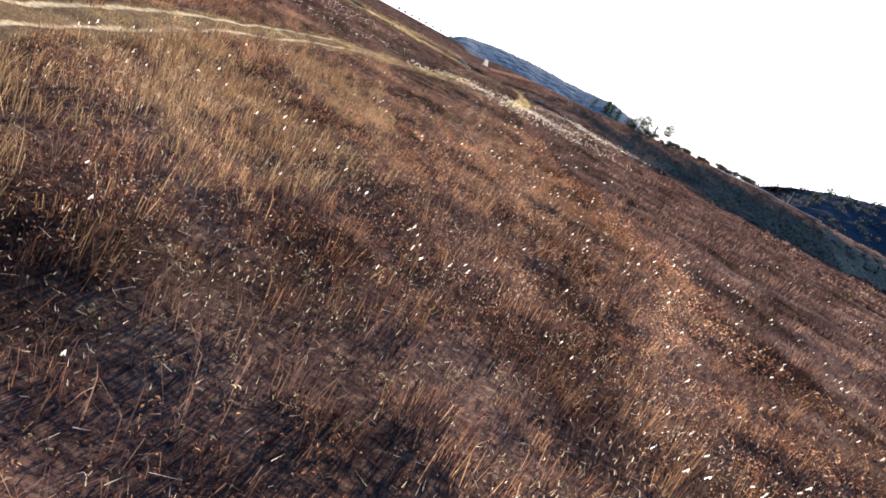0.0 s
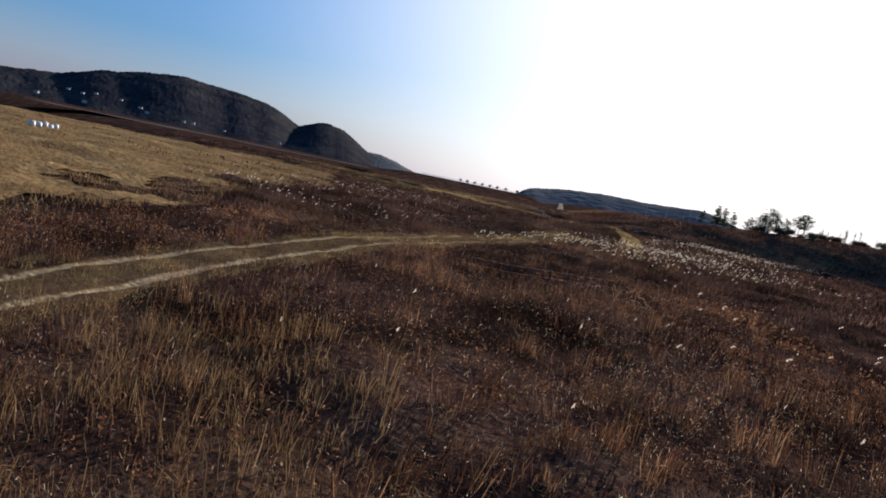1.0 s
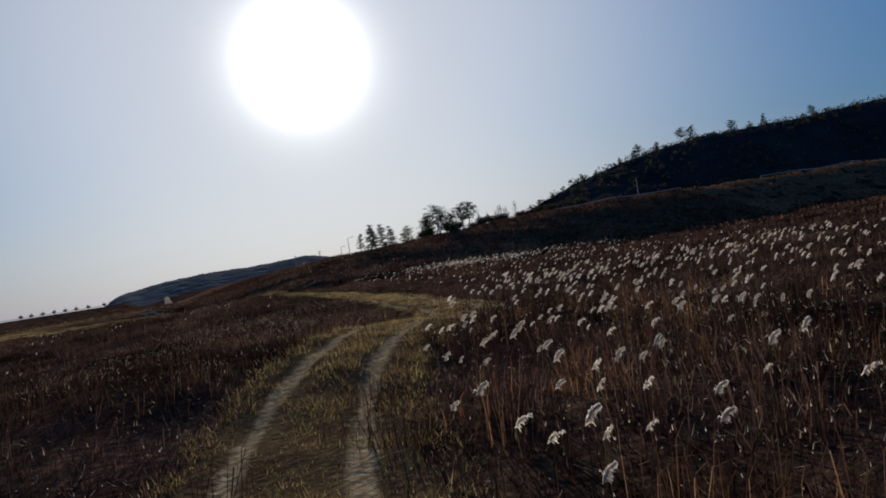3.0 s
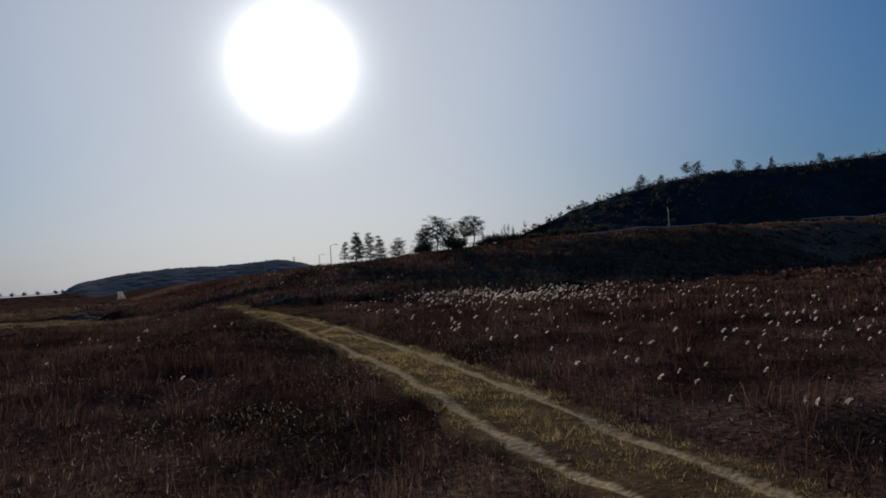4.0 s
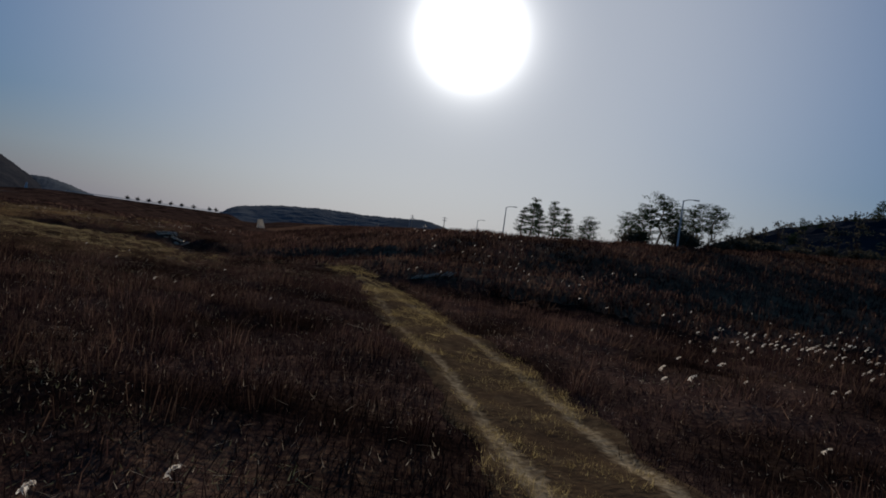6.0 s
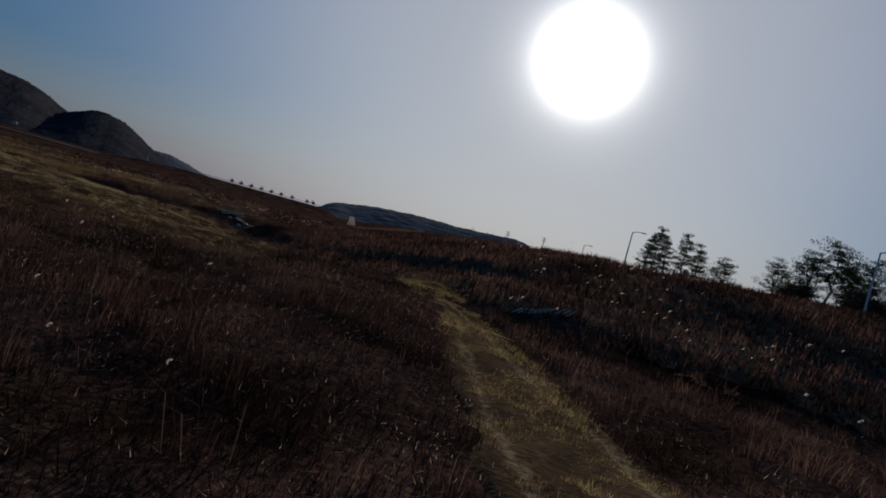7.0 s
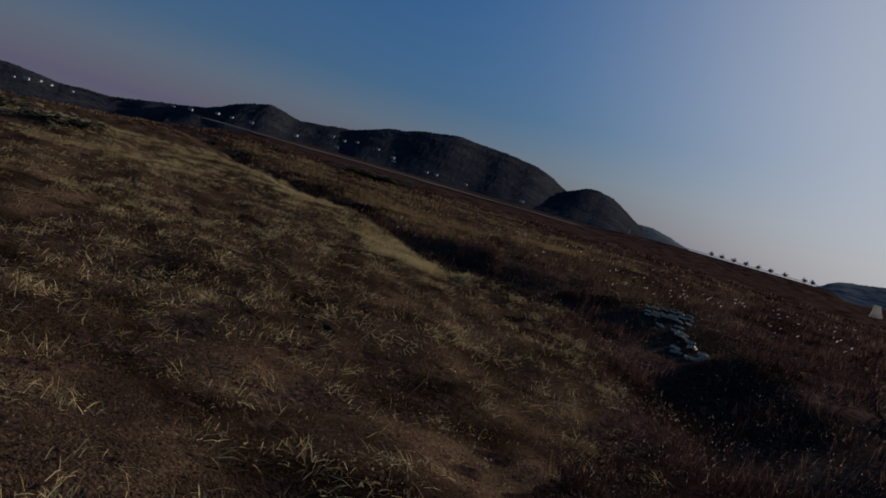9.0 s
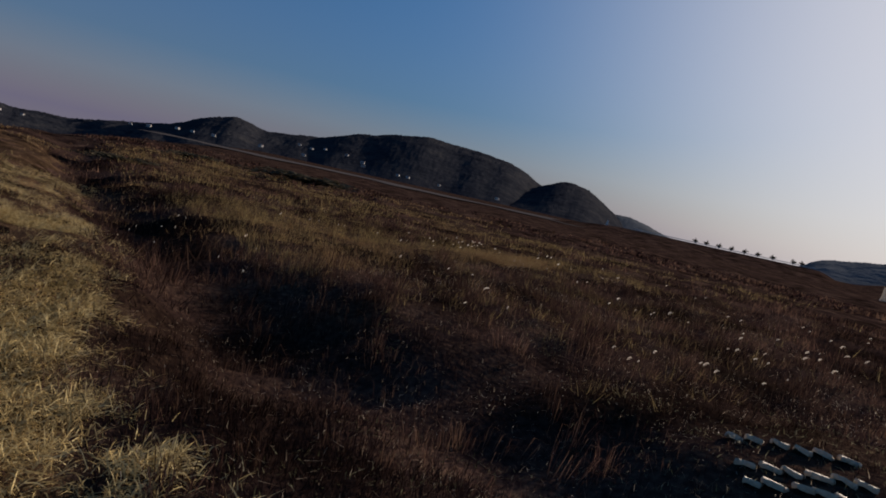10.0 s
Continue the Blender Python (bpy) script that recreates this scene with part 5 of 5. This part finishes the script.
# ---- wrapped bales, stones, hose ----
def bale():
    ob = empty("wrapped_bale", Matrix(), "round hay bale wrapped in white film on dry grass", "bale", "wrapped bales")
    bm = bmesh.new()
    bmesh.ops.create_cone(bm, cap_ends=True, segments=20, radius1=0.62, radius2=0.62, depth=1.2, matrix=Matrix.Translation((0, 0, 0.6)))
    bmesh.ops.bevel(bm, geom=[e for e in bm.edges if len({round(v.co.z, 2) for v in e.verts}) == 1], offset=0.12, segments=3, affect="EDGES")
    part("wrap", bm, M_film, ob, smooth=True)
    return ob


b0 = bale()
for q in range(10):
    ob = b0 if q == 0 else copy_thing(b0, Matrix())
    x, y = (-28 - 1.35 * q, 48.5 + 3.1 * q) if q < 5 else (-60 - 1.5 * (q - 5), 100 + 3.0 * (q - 5))
    ob.matrix_world = pose(x, y, land_at(x, y) - 0.02, 0, 0, 33 * q)
    ob.scale = (0.65, 0.65, 0.65)


def stone_mesh(seed):
    """A rough flat stone with a broken outline and a worn, uneven top."""
    rr = np.random.default_rng(seed)
    bm = bmesh.new()
    rim_ = [(0.5 * math.copysign(abs(math.cos(a)) ** 0.4, math.cos(a)) * rr.uniform(0.74, 1.12), 0.44 * math.copysign(abs(math.sin(a)) ** 0.5, math.sin(a)) * rr.uniform(0.70, 1.1)) for a in np.linspace(0, 2 * math.pi, 11, endpoint=False)]
    rings = [[bm.verts.new((0.5 * x * k, 0.5 * y * k, z + rr.normal(0, 0.014))) for x, y in rim_] for k, z in ((0.94, -0.10), (1.0, -0.02), (0.93, 0.045))]
    for lo_, hi_ in zip(rings, rings[1:]):
        for q in range(11):
            bm.faces.new((lo_[q], lo_[(q + 1) % 11], hi_[(q + 1) % 11], hi_[q]))
    mid = bm.verts.new((rr.normal(0, 0.04), rr.normal(0, 0.04), 0.06))
    for q in range(11):
        bm.faces.new((rings[2][q], rings[2][(q + 1) % 11], mid))
    me = bpy.data.meshes.new("stone")
    bm.to_mesh(me)
    bm.free()
    me.materials.append(M_stone)
    return me


STONES = [stone_mesh(q) for q in range(9)]


def lie(x, y, turn, steep=1.0):
    """A pose on the ground, leaning with its slope."""
    e = 0.35
    nz = Vector((land_at(x - e, y) - land_at(x + e, y), land_at(x, y - e) - land_at(x, y + e), 2 * e)).normalized()
    nz = nz.lerp(Vector((0, 0.32, 1)), 1 - steep).normalized()
    ax = Vector((math.cos(radians(turn)), math.sin(radians(turn)), 0))
    ay = nz.cross(ax).normalized()
    ax = ay.cross(nz)
    m = Matrix((ax, ay, nz)).transposed().to_4x4()
    m.translation = (x, y, land_at(x, y))
    return m


def pitching(label, places, size, seed):
    """Rough stones set in a slope: x, y and turn of each."""
    ob = tagged(new("stone_pitching"), label, "stonework", kind="structure")
    rr_ = random.Random(seed)
    for x, y, turn in places:
        st = new("stone", STONES[rr_.randrange(9)])
        st.parent = ob
        st.matrix_world = lie(x, y, turn + rr_.uniform(-12, 12), 0.2) @ pose(0, 0, 0.05, rr_.uniform(-12, 4), rr_.uniform(0, 14), 0) @ Matrix.Diagonal((size * rr_.uniform(0.85, 1.15), size * rr_.uniform(0.8, 1.1), 0.8 * size, 1))
    return ob


def course(x0, y0, x1, y1, k, skip=()):
    """A course of stones from one end to the other."""
    jog = random.Random(round(100 * x0))
    return [(x0 + (x1 - x0) * q / (k - 1) + jog.uniform(-0.04, 0.04), y0 + (y1 - y0) * q / (k - 1) + jog.uniform(-0.06, 0.06), 8) for q in range(k) if q not in skip]


COURSES = course(3.50, 231.1, 5.62, 231.6, 6) + course(3.87, 229.85, 5.92, 230.4, 6) + course(4.1, 229.1, 5.97, 229.7, 6) + course(4.95, 228.3, 5.75, 228.6, 3, (1,)) + course(5.9, 227.65, 6.3, 227.6, 2)
pitching("rows of pale rough stones set in the ditch bank", COURSES, 0.86, 3)
pitching("loose pale boulders running down into the ditch", [(6.25, 227.2, 40), (6.8, 226.8, 10), (7.1, 225.7, 70), (6.45, 225.4, 20), (6.6, 225.0, 50), (7.25, 224.6, 5), (7.5, 224.4, 80), (7.87, 224.4, 30), (7.75, 224.9, 60), (7.95, 223.8, 15)], 1.15, 5)


# a drain of pale concrete slats in the grass beside the track
def drain(x0, y0, turn, bars):
    ob = empty("slatted_drain", Matrix(), "row of pale slanting concrete slats in dark grass", "drain")
    m = pose(x0, y0, 0, 0, 0, turn)
    for k in bars:
        p = m @ Vector((k * 0.27, 0, 0))
        bm = bmesh.new()
        box(bm, (0, 0, 0), (0.62, 0.16, 0.06), None, 0.015)
        bar = part("slat", bm, M_stone, ob)
        bar.matrix_world = lie(p.x, p.y, turn, 0.0) @ pose(0, 0, 0.22, 0, -34, 0)
    return ob


drain(25.4, 185.6, -5, (0, 1, 2, 3, 4, 5, 6, 8, 9, 10))

# the low rope fence across the grass
fence = empty("rope_fence", Matrix(), "low rope fence on dark wooden posts in dry grass", "fence")
FENCE = spline(np.array([(-5.1, 61.95), (-4.0, 61.87), (-3.0, 61.85), (-1.9, 62.15), (-0.9, 62.5), (0.05, 62.9), (1.05, 63.3), (2.1, 63.8), (4.0, 64.7)], float), 0.12)
run = np.concatenate([[0], np.cumsum(np.linalg.norm(np.diff(FENCE, axis=0), axis=1))])
posts = []
for k_, s_ in enumerate(np.arange(0.2, run[-1], 1.06)):
    px, py = float(np.interp(s_, run, FENCE[:, 0])), float(np.interp(s_, run, FENCE[:, 1]))
    level_ = float(np.mean([land_at(float(np.interp(s_ + o_, run, FENCE[:, 0])), float(np.interp(s_ + o_, run, FENCE[:, 1]))) for o_ in (-3, -1.5, 0, 1.5, 3)]))
    posts.append((px, py, level_))
    rr_ = random.Random(k_)
    bm = bmesh.new()
    top = level_ + 0.69 + rr_.uniform(-0.04, 0.04)
    tube(bm, [(px, py, land_at(px, py) - 0.1), (px, py, top - 0.02), (px + 0.004, py, top)], [0.05, 0.045, 0.036], 9)
    part("post", bm, M_post, fence, "dark weathered round post")
for height in (0.62, 0.25):
    pts = []
    for a_, b_ in zip(posts, posts[1:]):
        for u_ in np.linspace(0, 1, 8, endpoint=False):
            x, y = a_[0] + (b_[0] - a_[0]) * u_, a_[1] + (b_[1] - a_[1]) * u_ - 0.06
            pts.append((x, y, a_[2] + (b_[2] - a_[2]) * u_ + height - 0.12 * u_ * (1 - u_)))
    bm = bmesh.new()
    tube(bm, pts, [0.0045] * len(pts), 6)
    part("rope", bm, M_rope, fence, "thin pale rope")


def stick(points, thick):
    ob = empty("dead_stick", Matrix(), "dry pale stick lying on the mown straw", "stick", "sticks on the field")
    bm = bmesh.new()
    tube(bm, [(x, y, land_at(x, y) + h) for x, y, h in points], [thick, thick * 0.9, thick * 0.5], 6)
    part("stem", bm, M_stem, ob)
    return ob


stick([(5.2, 205.3, 0.08), (5.1, 206.1, 0.35), (5.0, 206.9, 0.55)], 0.012)
stick([(-5.2, 221.0, 0.10), (-5.1, 221.5, 0.14), (-5.0, 222.0, 0.16)], 0.03)
